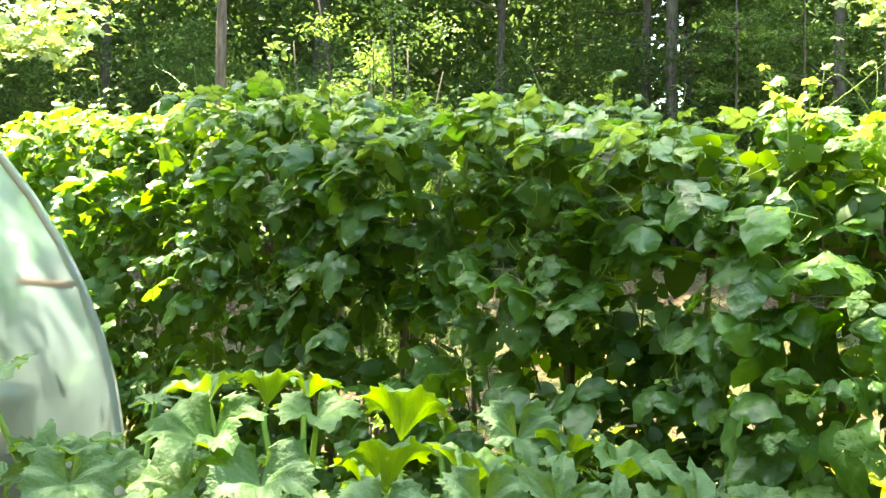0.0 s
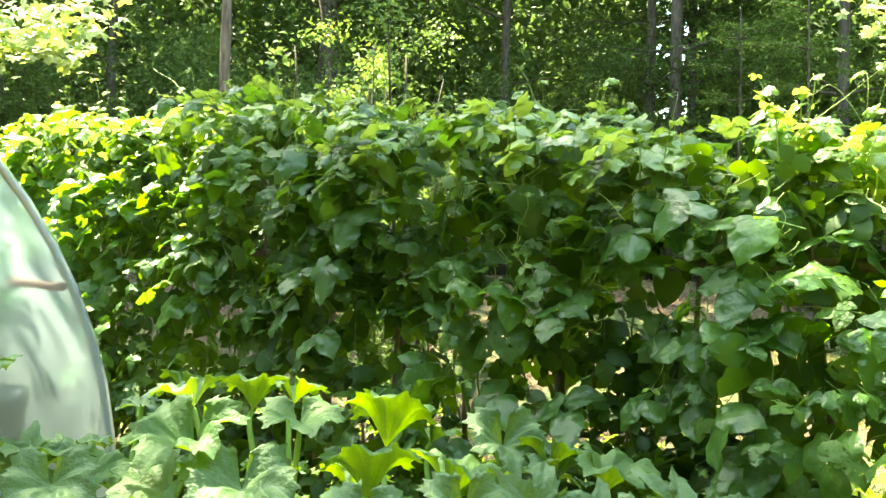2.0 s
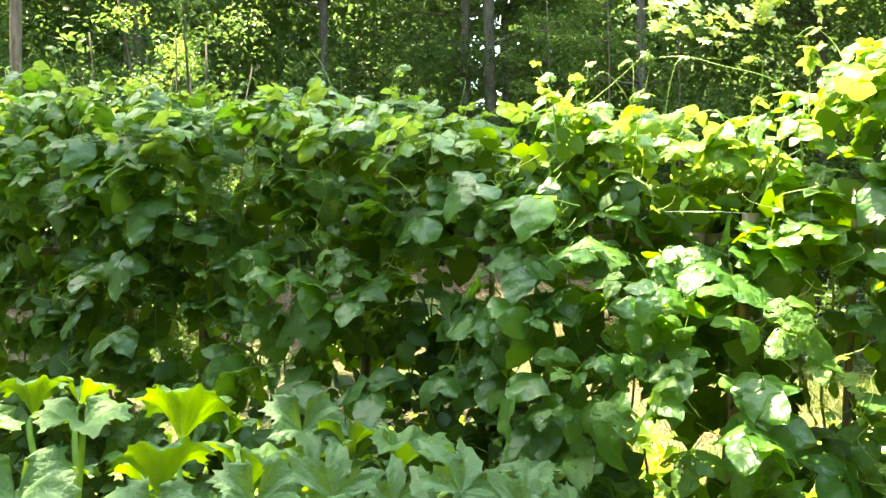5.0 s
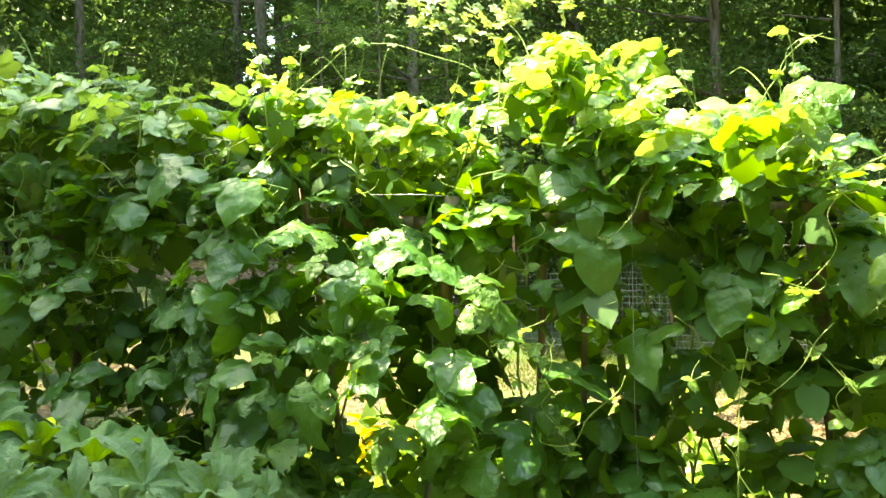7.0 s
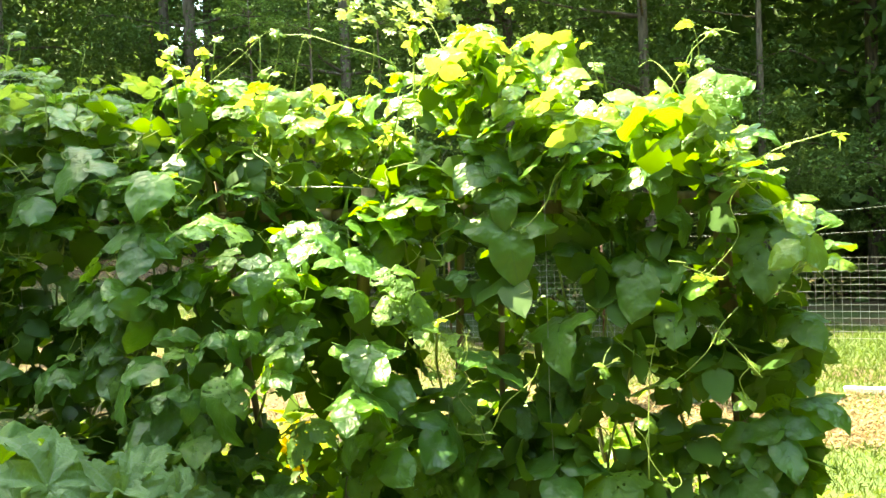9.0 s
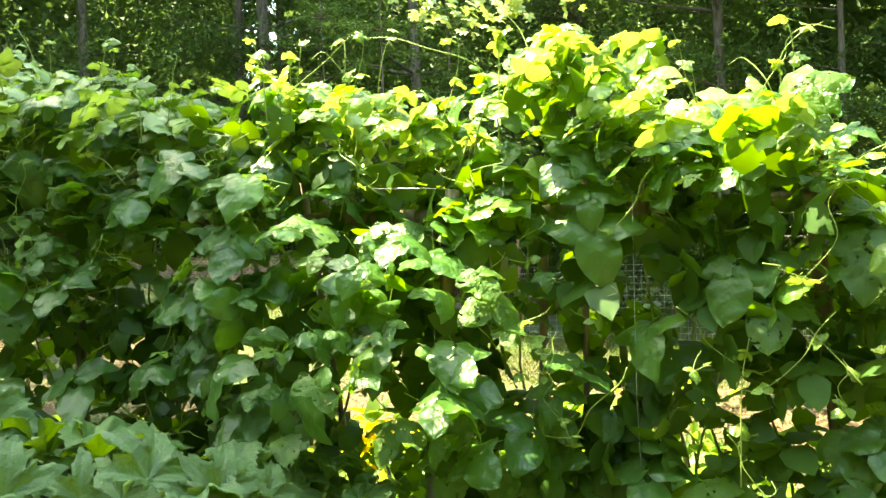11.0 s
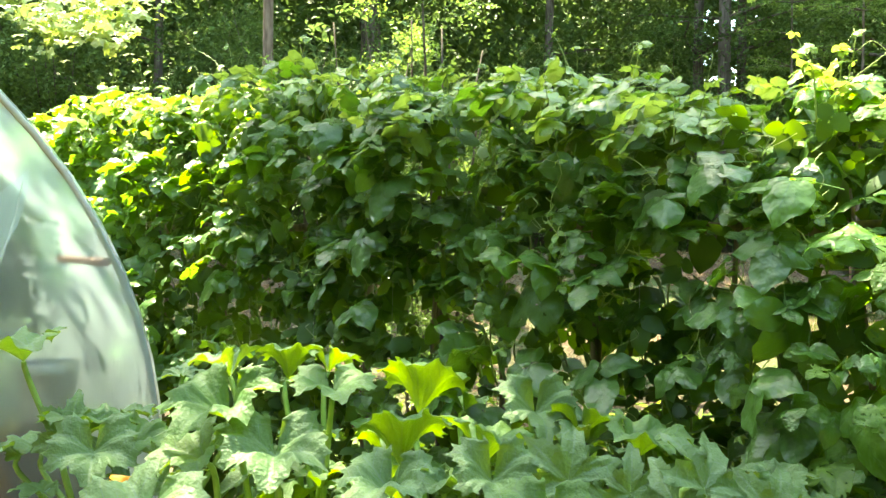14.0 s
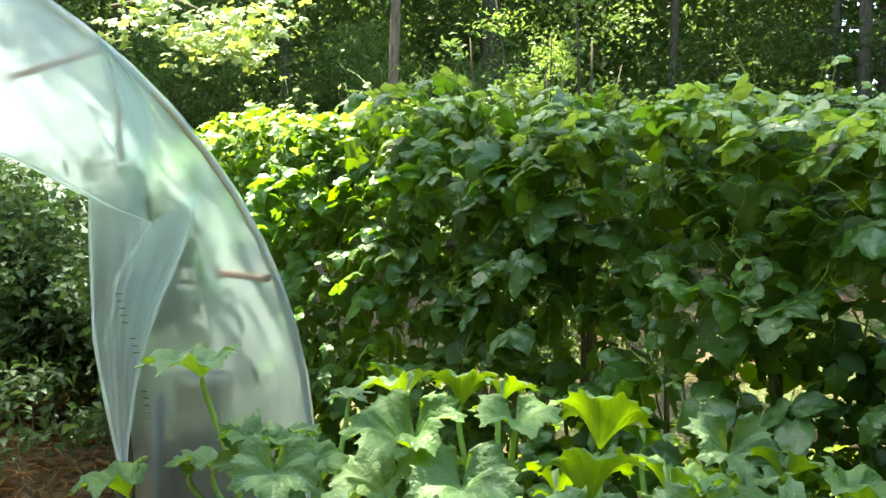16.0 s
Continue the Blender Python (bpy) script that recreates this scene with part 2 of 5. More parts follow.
def ground_mat():
    m, ns, ls, bs = nodes_of("garden_soil_and_lawn")
    big = noise_tex(ns, ls, 0.55, 5.0)
    fine = noise_tex(ns, ls, 18.0, 8.0, rough=0.7)
    grass = ramp(ns, ls, fine, ((0.3, (0.035, 0.060, 0.014)), (0.7, (0.075, 0.110, 0.026))))
    litter = ramp(ns, ls, fine, ((0.3, (0.050, 0.032, 0.018)), (0.55, (0.10, 0.066, 0.036)), (0.75, (0.17, 0.12, 0.07))))
    mask = ramp(ns, ls, big, ((0.44, (0, 0, 0)), (0.56, (1, 1, 1))))
    ls.new(mix_col(ns, ls, mask, grass, litter), bs.inputs["Base Color"])
    bs.inputs["Roughness"].default_value = 0.95
    bn = ns.new("ShaderNodeBump")
    bn.inputs["Strength"].default_value = 0.8
    bn.inputs["Distance"].default_value = 0.04
    ls.new(fine, bn.inputs["Height"])
    ls.new(bn.outputs[0], bs.inputs["Normal"])
    return m


M_GROUND = ground_mat()


# ---- mesh helpers ----
def mesh_from(name, verts, faces, mat, uvs=None, smooth=True):
    me = bpy.data.meshes.new(name)
    me.from_pydata([tuple(v) for v in verts], [], faces)
    if uvs is not None:
        lay = me.uv_layers.new(name="UVMap")
        idx = np.empty(len(me.loops), dtype=np.int32)
        me.loops.foreach_get("vertex_index", idx)
        lay.data.foreach_set("uv", np.asarray(uvs, dtype=np.float32)[idx].ravel())
    if smooth:
        me.polygons.foreach_set("use_smooth", np.ones(len(me.polygons), dtype=bool))
    me.materials.append(mat)
    me.update()
    return me


def place(name, me, parent=None, m=None, label=""):
    ob = new(name, me)
    if parent:
        ob.parent = parent
    if m is not None:
        ob.matrix_basis = m
    if label:
        tagged(ob, label)
    return ob


def thing(name, loc, label, category, group="", kind=""):
    ob = new(name)
    ob.location = loc
    ob.empty_display_size = 0.1
    return tagged(ob, label, category, group, kind)


class Soup:
    """Collects vertices and faces of one part."""

    def __init__(self):
        self.v, self.f, self.uv = [], [], []

    def add(self, verts, faces, uvs=None):
        n = len(self.v)
        self.v += [Vector(v) for v in verts]
        self.f += [tuple(i + n for i in f) for f in faces]
        self.uv += list(uvs) if uvs is not None else [(0.5, 0.5)] * len(verts)

    def mesh(self, name, mat, smooth=True):
        return mesh_from(name, self.v, self.f, mat, self.uv, smooth)


def tube(points, radii, sides=5, cap=True):
    pts = [Vector(p) for p in points]
    if isinstance(radii, (int, float)):
        radii = [radii] * len(pts)
    verts, faces = [], []
    ref = Vector((0.31, 0.77, 0.55))
    for i, p in enumerate(pts):
        d = (pts[min(i + 1, len(pts) - 1)] - pts[max(i - 1, 0)]).normalized()
        a = d.cross(ref).normalized()
        b = d.cross(a)
        for k in range(sides):
            w = 2 * math.pi * k / sides
            verts.append(p + (a * math.cos(w) + b * math.sin(w)) * radii[i])
    for i in range(len(pts) - 1):
        for k in range(sides):
            k2 = (k + 1) % sides
            faces.append((i * sides + k, i * sides + k2, (i + 1) * sides + k2, (i + 1) * sides + k))
    if cap:
        faces.append(tuple(range(sides - 1, -1, -1)))
        faces.append(tuple(range((len(pts) - 1) * sides, len(pts) * sides)))
    return verts, faces


def smooth_path(points, per=5):
    """Catmull-Rom through the points."""
    p = [Vector(q) for q in points]
    p = [p[0] * 2 - p[1]] + p + [p[-1] * 2 - p[-2]]
    out = []
    for i in range(1, len(p) - 2):
        for k in range(per):
            t = k / per
            out.append(0.5 * ((2 * p[i]) + (p[i + 1] - p[i - 1]) * t + (2 * p[i - 1] - 5 * p[i] + 4 * p[i + 1] - p[i + 2]) * t * t
                              + (3 * p[i] - p[i - 1] - 3 * p[i + 1] + p[i + 2]) * t ** 3))
    out.append(p[-2])
    return out


def box(lo, hi, bevel=0.0):
    bm = bmesh.new()
    bmesh.ops.create_cube(bm, size=1)
    for v in bm.verts:
        v.co = Vector([(a + b) / 2 + c * (b - a) for a, b, c in zip(lo, hi, v.co)])
    if bevel:
        bmesh.ops.bevel(bm, geom=list(bm.edges), offset=bevel, segments=2, affect="EDGES")
    bm.verts.index_update()
    out = [v.co.copy() for v in bm.verts], [tuple(v.index for v in f.verts) for f in bm.faces]
    bm.free()
    return out


def frame_of(normal, tip, origin):
    """Pose with local z along normal and local y towards tip."""
    z = Vector(normal).normalized()
    y = Vector(tip) - z * Vector(tip).dot(z)
    if y.length < 1e-4:
        y = z.orthogonal()
    y.normalize()
    x = y.cross(z)
    m = Matrix((x, y, z)).transposed().to_4x4()
    m.translation = origin
    return m


def cloud_mesh(name, centres, normals, tips, lengths, widths, mat, fold=0.25, simple=False):
    """Many small pointed leaves, folded along the midrib: four triangles each, or two."""
    c = np.asarray(centres, dtype=np.float64)
    z = np.asarray(normals, dtype=np.float64)
    z /= np.linalg.norm(z, axis=1)[:, None] + 1e-9
    y = np.asarray(tips, dtype=np.float64)
    y = y - z * (y * z).sum(1)[:, None]
    y /= np.linalg.norm(y, axis=1)[:, None] + 1e-9
    x = np.cross(y, z)
    n = len(c)
    L, W = np.asarray(lengths)[:, None], np.asarray(widths)[:, None]
    right = c + y * L * 0.38 + x * W * 0.5 + z * W * fold
    left = c + y * L * 0.38 - x * W * 0.5 + z * W * fold
    tip = c + y * L * 0.96 - z * L * 0.12
    if simple:
        v, tri = np.stack([c, right, tip, left], 1), np.array([[0, 1, 2], [0, 2, 3]])
    else:
        v, tri = np.stack([c, right, left, c + y * L * 0.45, tip], 1), np.array([[0, 1, 3], [0, 3, 2], [1, 4, 3], [2, 3, 4]])
    faces = (tri[None] + v.shape[1] * np.arange(n)[:, None, None]).reshape(-1, 3)
    v = v.reshape(-1, 3)
    me = bpy.data.meshes.new(name)
    me.vertices.add(len(v))
    me.vertices.foreach_set("co", v.astype(np.float32).ravel())
    me.loops.add(faces.size)
    me.loops.foreach_set("vertex_index", faces.astype(np.int32).ravel())
    me.polygons.add(len(faces))
    me.polygons.foreach_set("loop_start", np.arange(0, faces.size, 3, dtype=np.int32))
    me.polygons.foreach_set("loop_total", np.full(len(faces), 3, dtype=np.int32))
    me.update(calc_edges=True)
    me.materials.append(mat)
    return me


# ---- ground ----
def ground_z(x, y):
    """Nearly flat garden that rises into a bank under the woods ahead."""
    d, az = math.hypot(x, y), math.degrees(math.atan2(-x, y))
    t = min(1.0, max(0.0, (d - 7.5) / 7.0))
    side = min(1.0, max(0.0, (az + 34) / 14)) * min(1.0, max(0.0, (80 - az) / 20))
    return 0.05 * noise.noise(Vector((x * 0.4, y * 0.4, 0))) - 0.02 + 1.35 * t * t * (3 - 2 * t) * side


def build_ground():
    xs = np.concatenate([[-400, -120, -50, -25], np.linspace(-14, 18, 65), [28, 55, 130, 400]])
    ys = np.concatenate([[-400, -120, -40, -15], np.linspace(-8, 24, 65), [34, 60, 130, 400]])
    verts, faces = [], []
    for j, y in enumerate(ys):
        for i, x in enumerate(xs):
            verts.append((x, y, ground_z(x, y)))
    nx = len(xs)
    for j in range(len(ys) - 1):
        for i in range(nx - 1):
            faces.append((j * nx + i, j * nx + i + 1, (j + 1) * nx + i + 1, (j + 1) * nx + i))
    tagged(place("ground", mesh_from("ground", verts, faces, M_GROUND)), "lawn and bare soil strewn with dry leaves", "ground", "", "structure")


build_ground()


def scatter(name, n, area, mat, length, width, up, seed, label, category, keep=None, rise=None):
    rng = np.random.RandomState(seed)
    c = np.empty((n, 3))
    c[:, 0] = rng.uniform(area[0], area[1], n)
    c[:, 1] = rng.uniform(area[2], area[3], n)
    c[:, 2] = 0.0
    if keep is not None:
        c = c[keep(c, rng)]
    n = len(c)
    c[:, 2] = [ground_z(x, y) for x, y in c[:, :2]]
    if rise is not None:
        c[:, 2] += [rise(x, y) for x, y in c[:, :2]]
    tip = rng.normal(0, 1, (n, 3))
    tip[:, 2] = np.abs(tip[:, 2]) * up + up
    nor = rng.normal(0, 1, (n, 3))
    if up < 0.3:
        nor = nor * 0.4 + np.array([0, 0, 1.0])
        c[:, 2] += 0.045 if name == "straw" else 0.02
    L = length * rng.uniform(0.6, 1.4, n)
    me = cloud_mesh(name, c, nor, tip, L, width * rng.uniform(0.7, 1.3, n), mat, 0.25, name in ("straw", "grass"))
    tagged(place(name, me), label, category, "", "stuff")


def lawn_mask(c, rng):
    v = np.array([noise.noise(Vector((x * 0.45, y * 0.45, 3.1))) for x, y in c[:, :2]])
    band = np.abs(c[:, 0] * 0.766 + c[:, 1] * 0.643 - 7.6) < 0.98 + 0.25 * v
    row = (c[:, :2] - np.array([2.0, 1.24])) @ np.array([-0.652, -0.758])
    return ((v > -0.12) | (c[:, 0] > 3.0)) & ~(band & (rng.uniform(0, 1, len(c)) < 0.95)) & (row < -0.5)


def litter_mask(c, rng):
    v = np.array([noise.noise(Vector((x * 0.45, y * 0.45, 3.1))) for x, y in c[:, :2]])
    band = np.abs(c[:, 0] * 0.766 + c[:, 1] * 0.643 - 7.6) < 1.05
    row = (c[:, :2] - np.array([2.0, 1.24])) @ np.array([-0.652, -0.758])
    far = np.hypot(c[:, 0], c[:, 1]) > 7.5
    return (((v < 0.05) & (c[:, 0] < 3.0)) | band | (far & (c[:, 0] < 5))) & (row < -0.5)


def mulch_mask(c, rng):
    return np.abs(c[:, 0] * 0.766 + c[:, 1] * 0.643 - 7.6 + rng.normal(0, 0.12, len(c))) < 0.95


scatter("grass", 150000, (0.5, 12, -0.5, 11), M_GRASS, 0.060, 0.009, 1.2, 5, "bright green lawn grass in full sun", "grass", lawn_mask)
scatter("leaf_litter", 90000, (-8, 11, 1, 15), M_LITTER, 0.045, 0.022, 0.12, 6, "dry brown leaves and wood chips on soil", "litter", litter_mask)


scatter("bark_mulch", 70000, (3.5, 10.5, -0.5, 7.0), M_LITTER, 0.060, 0.016, 0.15, 7, "brown wood chips and dry stalks on a bare garden bed", "mulch", mulch_mask)


# ---- bean leaves ----
def leaflet(length, width, fold, droop, ruffle, seed, rows=7, cols=5, skew=0.0):
    rng = random.Random(seed)
    ph = rng.uniform(0, 6.3)
    verts, uvs = [], []
    for i in range(rows):
        t = i / (rows - 1)
        w = float(np.interp(t, (0, 0.05, 0.14, 0.26, 0.38, 0.52, 0.66, 0.78, 0.88, 0.94, 1), (0.30, 0.64, 0.90, 1.0, 1.0, 0.93, 0.77, 0.57, 0.35, 0.20, 0.02)))
        for k in range(cols):
            u = 2 * k / (cols - 1) - 1
            x = u * w * width * 0.5 * (1 + skew * u)
            y = t * length - 0.13 * length * abs(u) ** 1.5 * (1 - t) ** 3
            dome = -0.11 * width * abs(u) ** 2 * w
            z = fold * abs(x) + dome - droop * t * t * length + ruffle * width * (math.sin(8 * t + 3 * u + ph) + 0.6 * math.sin(17 * t - 4 * u + 2 * ph)) * abs(u)
            verts.append(Vector((x, y, z)))
            uvs.append((0.5 + 0.5 * u, t))
    faces = [(i * cols + k, i * cols + k + 1, (i + 1) * cols + k + 1, (i + 1) * cols + k) for i in range(rows - 1) for k in range(cols - 1)]
    return verts, faces, uvs


def trifoliate(seed, size=1.0, rows=7, cols=5, stalk=0.09):
    """One bean leaf: three leaflets on a stalk, its middle leaflet along local y, facing local z."""
    rng = random.Random(seed)
    s = Soup()
    for side in (0, 1, -1):
        L = size * rng.uniform(0.098, 0.122) * (1.0 if side == 0 else 0.92)
        W = L * rng.uniform(0.80, 0.97)
        v, f, uv = leaflet(L, W, rng.uniform(-0.12, 0.34), rng.uniform(-0.05, 0.48), 0.055, seed * 7 + side, rows, cols, 0.12 * side)
        if side == 0:
            m = pose(0, 0.036 * size, 0, rng.uniform(-12, 8), rng.uniform(-12, 12), rng.uniform(-10, 10))
        else:
            m = pose(0.008 * side, 0, 0, rng.uniform(-14, 10), side * rng.uniform(5, 34), -side * rng.uniform(68, 96))
        s.add([m @ p for p in v], f, uv)
    if stalk:
        v, f = tube([(0, 0.03 * size, -0.001), (0, 0, -0.002), (0.004, -0.03, -0.012), (0.01, -stalk, -0.05)], [0.0012, 0.0014, 0.0016, 0.002], 4, False)
        s.add(v, f, [(0.5, 0.0)] * len(v))
    return s


BEAN_MESH = [trifoliate(11 + i, 1.0, 13, 9).mesh("bean_leaf", M_BEAN if i % 5 else M_BEAN_HOLED) for i in range(10)]
BEAN_TOP_MESH = [trifoliate(71 + i, 0.92, 12, 7).mesh("bean_leaf_young", M_BEAN_TOP) for i in range(6)]
BULK = [trifoliate(131 + i, 1.0, 5, 3, 0) for i in range(8)]

TOP = ((-0.30, 1.20), (-0.16, 1.45), (-0.05, 1.64), (0.0, 1.76), (0.14, 1.87), (0.23, 1.84), (0.33, 1.78), (0.42, 1.92), (0.54, 2.01), (0.66, 2.05), (0.79, 2.02),
       (0.94, 1.89), (1.16, 1.85), (1.30, 1.92), (1.45, 1.99), (1.61, 2.00), (1.80, 1.94), (2.0, 2.00), (2.2, 2.08), (2.4, 2.12), (2.7, 2.08), (3.05, 2.15),
       (3.35, 2.20), (3.63, 2.25), (3.92, 2.32), (4.47, 2.29), (4.85, 2.27), (5.36, 2.30), (5.9, 2.40), (6.5, 2.36), (7.4, 2.30))


def top_z(s):
    return float(np.interp(s, [p[0] for p in TOP], [p[1] for p in TOP]))


S_LO, S_HI = -0.16, 7.2


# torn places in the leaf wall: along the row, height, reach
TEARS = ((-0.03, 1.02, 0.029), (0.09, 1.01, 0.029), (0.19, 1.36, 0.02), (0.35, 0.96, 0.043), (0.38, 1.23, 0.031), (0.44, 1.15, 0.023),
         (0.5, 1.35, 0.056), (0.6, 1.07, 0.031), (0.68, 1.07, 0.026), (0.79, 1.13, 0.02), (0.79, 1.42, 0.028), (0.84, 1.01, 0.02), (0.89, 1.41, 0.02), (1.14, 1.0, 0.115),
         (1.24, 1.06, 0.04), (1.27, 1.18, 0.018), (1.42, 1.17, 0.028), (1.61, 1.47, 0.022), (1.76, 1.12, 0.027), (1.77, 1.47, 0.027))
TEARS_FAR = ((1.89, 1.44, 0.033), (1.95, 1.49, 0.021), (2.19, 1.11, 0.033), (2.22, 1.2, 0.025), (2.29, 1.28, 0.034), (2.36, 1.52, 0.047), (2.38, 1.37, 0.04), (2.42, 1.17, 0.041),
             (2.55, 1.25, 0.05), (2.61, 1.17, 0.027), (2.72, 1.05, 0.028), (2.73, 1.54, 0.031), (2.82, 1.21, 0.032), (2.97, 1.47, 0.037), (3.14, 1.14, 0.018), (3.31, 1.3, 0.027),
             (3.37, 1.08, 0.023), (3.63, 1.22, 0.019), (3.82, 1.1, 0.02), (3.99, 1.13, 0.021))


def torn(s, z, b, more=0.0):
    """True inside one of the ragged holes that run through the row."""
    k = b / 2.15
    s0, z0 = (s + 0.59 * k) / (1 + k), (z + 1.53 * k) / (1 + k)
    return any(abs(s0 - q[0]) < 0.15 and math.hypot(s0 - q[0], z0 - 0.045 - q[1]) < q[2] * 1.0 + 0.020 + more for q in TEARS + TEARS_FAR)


def gappy(s, z, b=0.0):
    """How full the foliage is at a place of the row: torn by holes low down, mostly in the middle of it."""
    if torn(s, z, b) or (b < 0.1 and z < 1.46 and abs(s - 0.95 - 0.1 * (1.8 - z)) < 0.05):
        return 0.0
    low = min(1.0, max(0.0, (1.55 - z) / 0.22))
    n = 0.7 * noise.noise(Vector((s * 4.4, z * 4.6, 7.7))) + 0.7 * noise.noise(Vector((s * 9.5, z * 10.0, 2.2)))
    hole = min(1.0, max(0.0, (n - (0.34 if z < 1.0 else 0.38 if 1.8 < s < 4.2 else 0.48)) / 0.08))
    n2 = noise.noise(Vector((s * 2.1, z * 2.4, 4.4)))
    thick = math.exp(-((s - 1.56) / 0.16) ** 2)
    hole *= 1 - thick
    n2 += 0.6 * thick
    return max(0.0, (1.0 - low * hole * (0.97 if s > 0.25 else 0.75)) * (0.8 + 0.5 * n2))


# leaves that stand out: along the row, height, size, turn of the tip, upward tilt
STANDOUT = ((0.90, 1.25, 0.85, 0, 50), (1.09, 1.27, 0.75, -10, 55), (1.21, 1.26, 0.5, 70, 55), (1.02, 1.51, 0.8, 10, 55), (1.13, 1.45, 0.7, 15, 50),
            (1.24, 1.47, 0.5, 60, 60), (1.32, 1.55, 0.75, 80, 70), (0.59, 1.61, 0.75, 0, 35), (0.58, 1.53, 1.05, 0, 30), (0.18, 1.34, 1.1, 0, 45),
            (0.05, 1.82, 0.62, -120, 40), (0.0, 1.73, 0.62, -60, 60), (1.48, 1.69, 1.15, 85, 65), (1.78, 1.19, 0.8, 20, 45), (0.69, 1.12, 0.7, 0, 50),
            (1.05, 1.07, 0.8, 0, 45), (1.42, 1.0, 1.05, 20, 30), (1.63, 1.36, 0.85, 60, 40), (0.25, 1.42, 1.05, 10, 30), (-0.04, 1.47, 1.15, 0, 35))
STANDOUT_FAR = ((0.22, 1.65, 0.9, 40, 65), (0.47, 0.92, 1.1, 0, 50), (0.35, 0.89, 1.1, -20, 50), (1.83, 1.65, 0.95, 60, 50), (1.66, 1.74, 0.9, 30, 50),
                (-0.10, 1.28, 0.75, -20, 40), (-0.06, 1.01, 0.9, 0, 35), (-0.13, 1.52, 0.55, -70, 60), (3.0, 1.74, 1.25, 0, 25), (3.12, 1.53, 1.1, -10, 25),
                (2.29, 1.14, 1.1, 30, 50), (2.04, 1.15, 1.1, -20, 35), (2.07, 1.42, 0.9, 0, 45), (2.27, 1.37, 1.2, 40, 25), (3.14, 1.27, 1.0, 20, 40),
                (1.51, 1.53, 1.0, 0, 40), (3.33, 1.98, 1.1, 50, 60), (4.44, 0.96, 0.9, 0, 65), (3.29, 1.5, 0.9, 0, 45))


def build_row():
    rng = random.Random(21)
    vines = []
    n_v = 9
    for i in range(n_v):
        s = S_LO + (S_HI - S_LO) * (i + 0.5) / n_v
        vines.append((s, thing("bean_vine", at_row(s, 0.28, 0.0), "dense green pole bean vine climbing the stake trellis", "vine", "bean vines on the trellis")))
    bulk = [Soup() for _ in vines]

    def owner(s):
        return min(n_v - 1, max(0, int((s - S_LO) / (S_HI - S_LO) * n_v)))

    def put(mesh, m, s, scale):
        v = vines[owner(s)][1]
        place("leaf", mesh, v, Matrix.Translation(-v.location) @ m @ Matrix.Diagonal((scale, scale, scale, 1)))

    def lay(s, b, z, mode, single, lift=0.0):
        if mode == "front":
            tilt = rng.gauss(0.72 + 0.48 * min(1.0, max(0.0, (z - 1.15) / 0.6)), 0.46)
            nor = NR * math.cos(tilt) + UP * math.sin(tilt) + AX * rng.gauss(0, 0.72)
            tip = -UP + NR * rng.uniform(-0.1, 0.5) + AX * rng.gauss(0, 0.55)
        elif mode == "top":
            nor = UP + NR * rng.gauss(0.25, 0.5) + AX * rng.gauss(0, 0.5)
            tip = NR * rng.gauss(0.5, 0.8) + AX * rng.gauss(0, 0.8) + UP * rng.gauss(-0.1, 0.5)
        else:
            nor = Vector((rng.gauss(0, 1), rng.gauss(0, 1), rng.gauss(0.6, 0.7)))
            tip = -UP + Vector((rng.gauss(0, 0.7), rng.gauss(0, 0.7), 0))
        m = frame_of(nor, tip, at_row(s, b, z))
        sc = (0.36 + 0.66 * rng.random() ** 1.25) * (0.85 if mode == "top" else 1.0)
        if single:
            young = (mode == "top" and rng.random() < 0.75) or (lift > 0.5 and rng.random() < 0.25)
            put(rng.choice(BEAN_TOP_MESH if young else BEAN_MESH), m, s, sc)
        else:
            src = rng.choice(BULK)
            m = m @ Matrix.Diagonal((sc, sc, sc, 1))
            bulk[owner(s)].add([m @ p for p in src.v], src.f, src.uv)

    # front skin, leaf by leaf
    n = 0
    while n < 1950:
        s, z = rng.uniform(S_LO, S_HI if rng.random() < 0.8 else 3.5), rng.uniform(0.35, 2.4)
        t = top_z(s)
        if z > t - 0.04 or rng.random() > gappy(s, z):
            continue
        deep = max(min(1.0, max(0.0, (1.50 - z) / 0.3)) * min(1.0, max(0.0, (s - 1.45) / 0.3)), min(1.0, max(0.0, (1.80 - z) / 0.2)) * min(1.0, max(0.0, (0.80 - s) / 0.15)))
        if rng.random() < 0.48 * deep:
            continue
        swell = 0.13 * math.exp(-((s - 1.3) / 0.38) ** 2) * min(1.0, max(0.0, (1.75 - z) / 0.5))
        open_up = 0.13 * min(1.0, max(0.0, (z - 1.5) / 0.15)) * min(1.0, max(0.0, (s - 0.92) / 0.1)) * min(1.0, max(0.0, (1.85 - s) / 0.1))
        bulge = open_up - swell - 0.27 * min(1.0, max(0.0, (s - 4.0) / 0.5)) * min(1.0, max(0.0, (t - z) / 1.2)) + (0.21 if 1.4 < s < 2.5 else 0.13) * deep * (s < 4.2) + 0.22 * noise.noise(Vector((s * 1.9, z * 2.2, 1.3))) + 0.28 * (max(0, z - (t - 0.45)) / 0.45) ** 2
        up = max(0, z - (t - 0.45)) / 0.45
        lay(s, bulge + rng.uniform(-0.03, 0.06), z, "front", True, up)
        n += 1
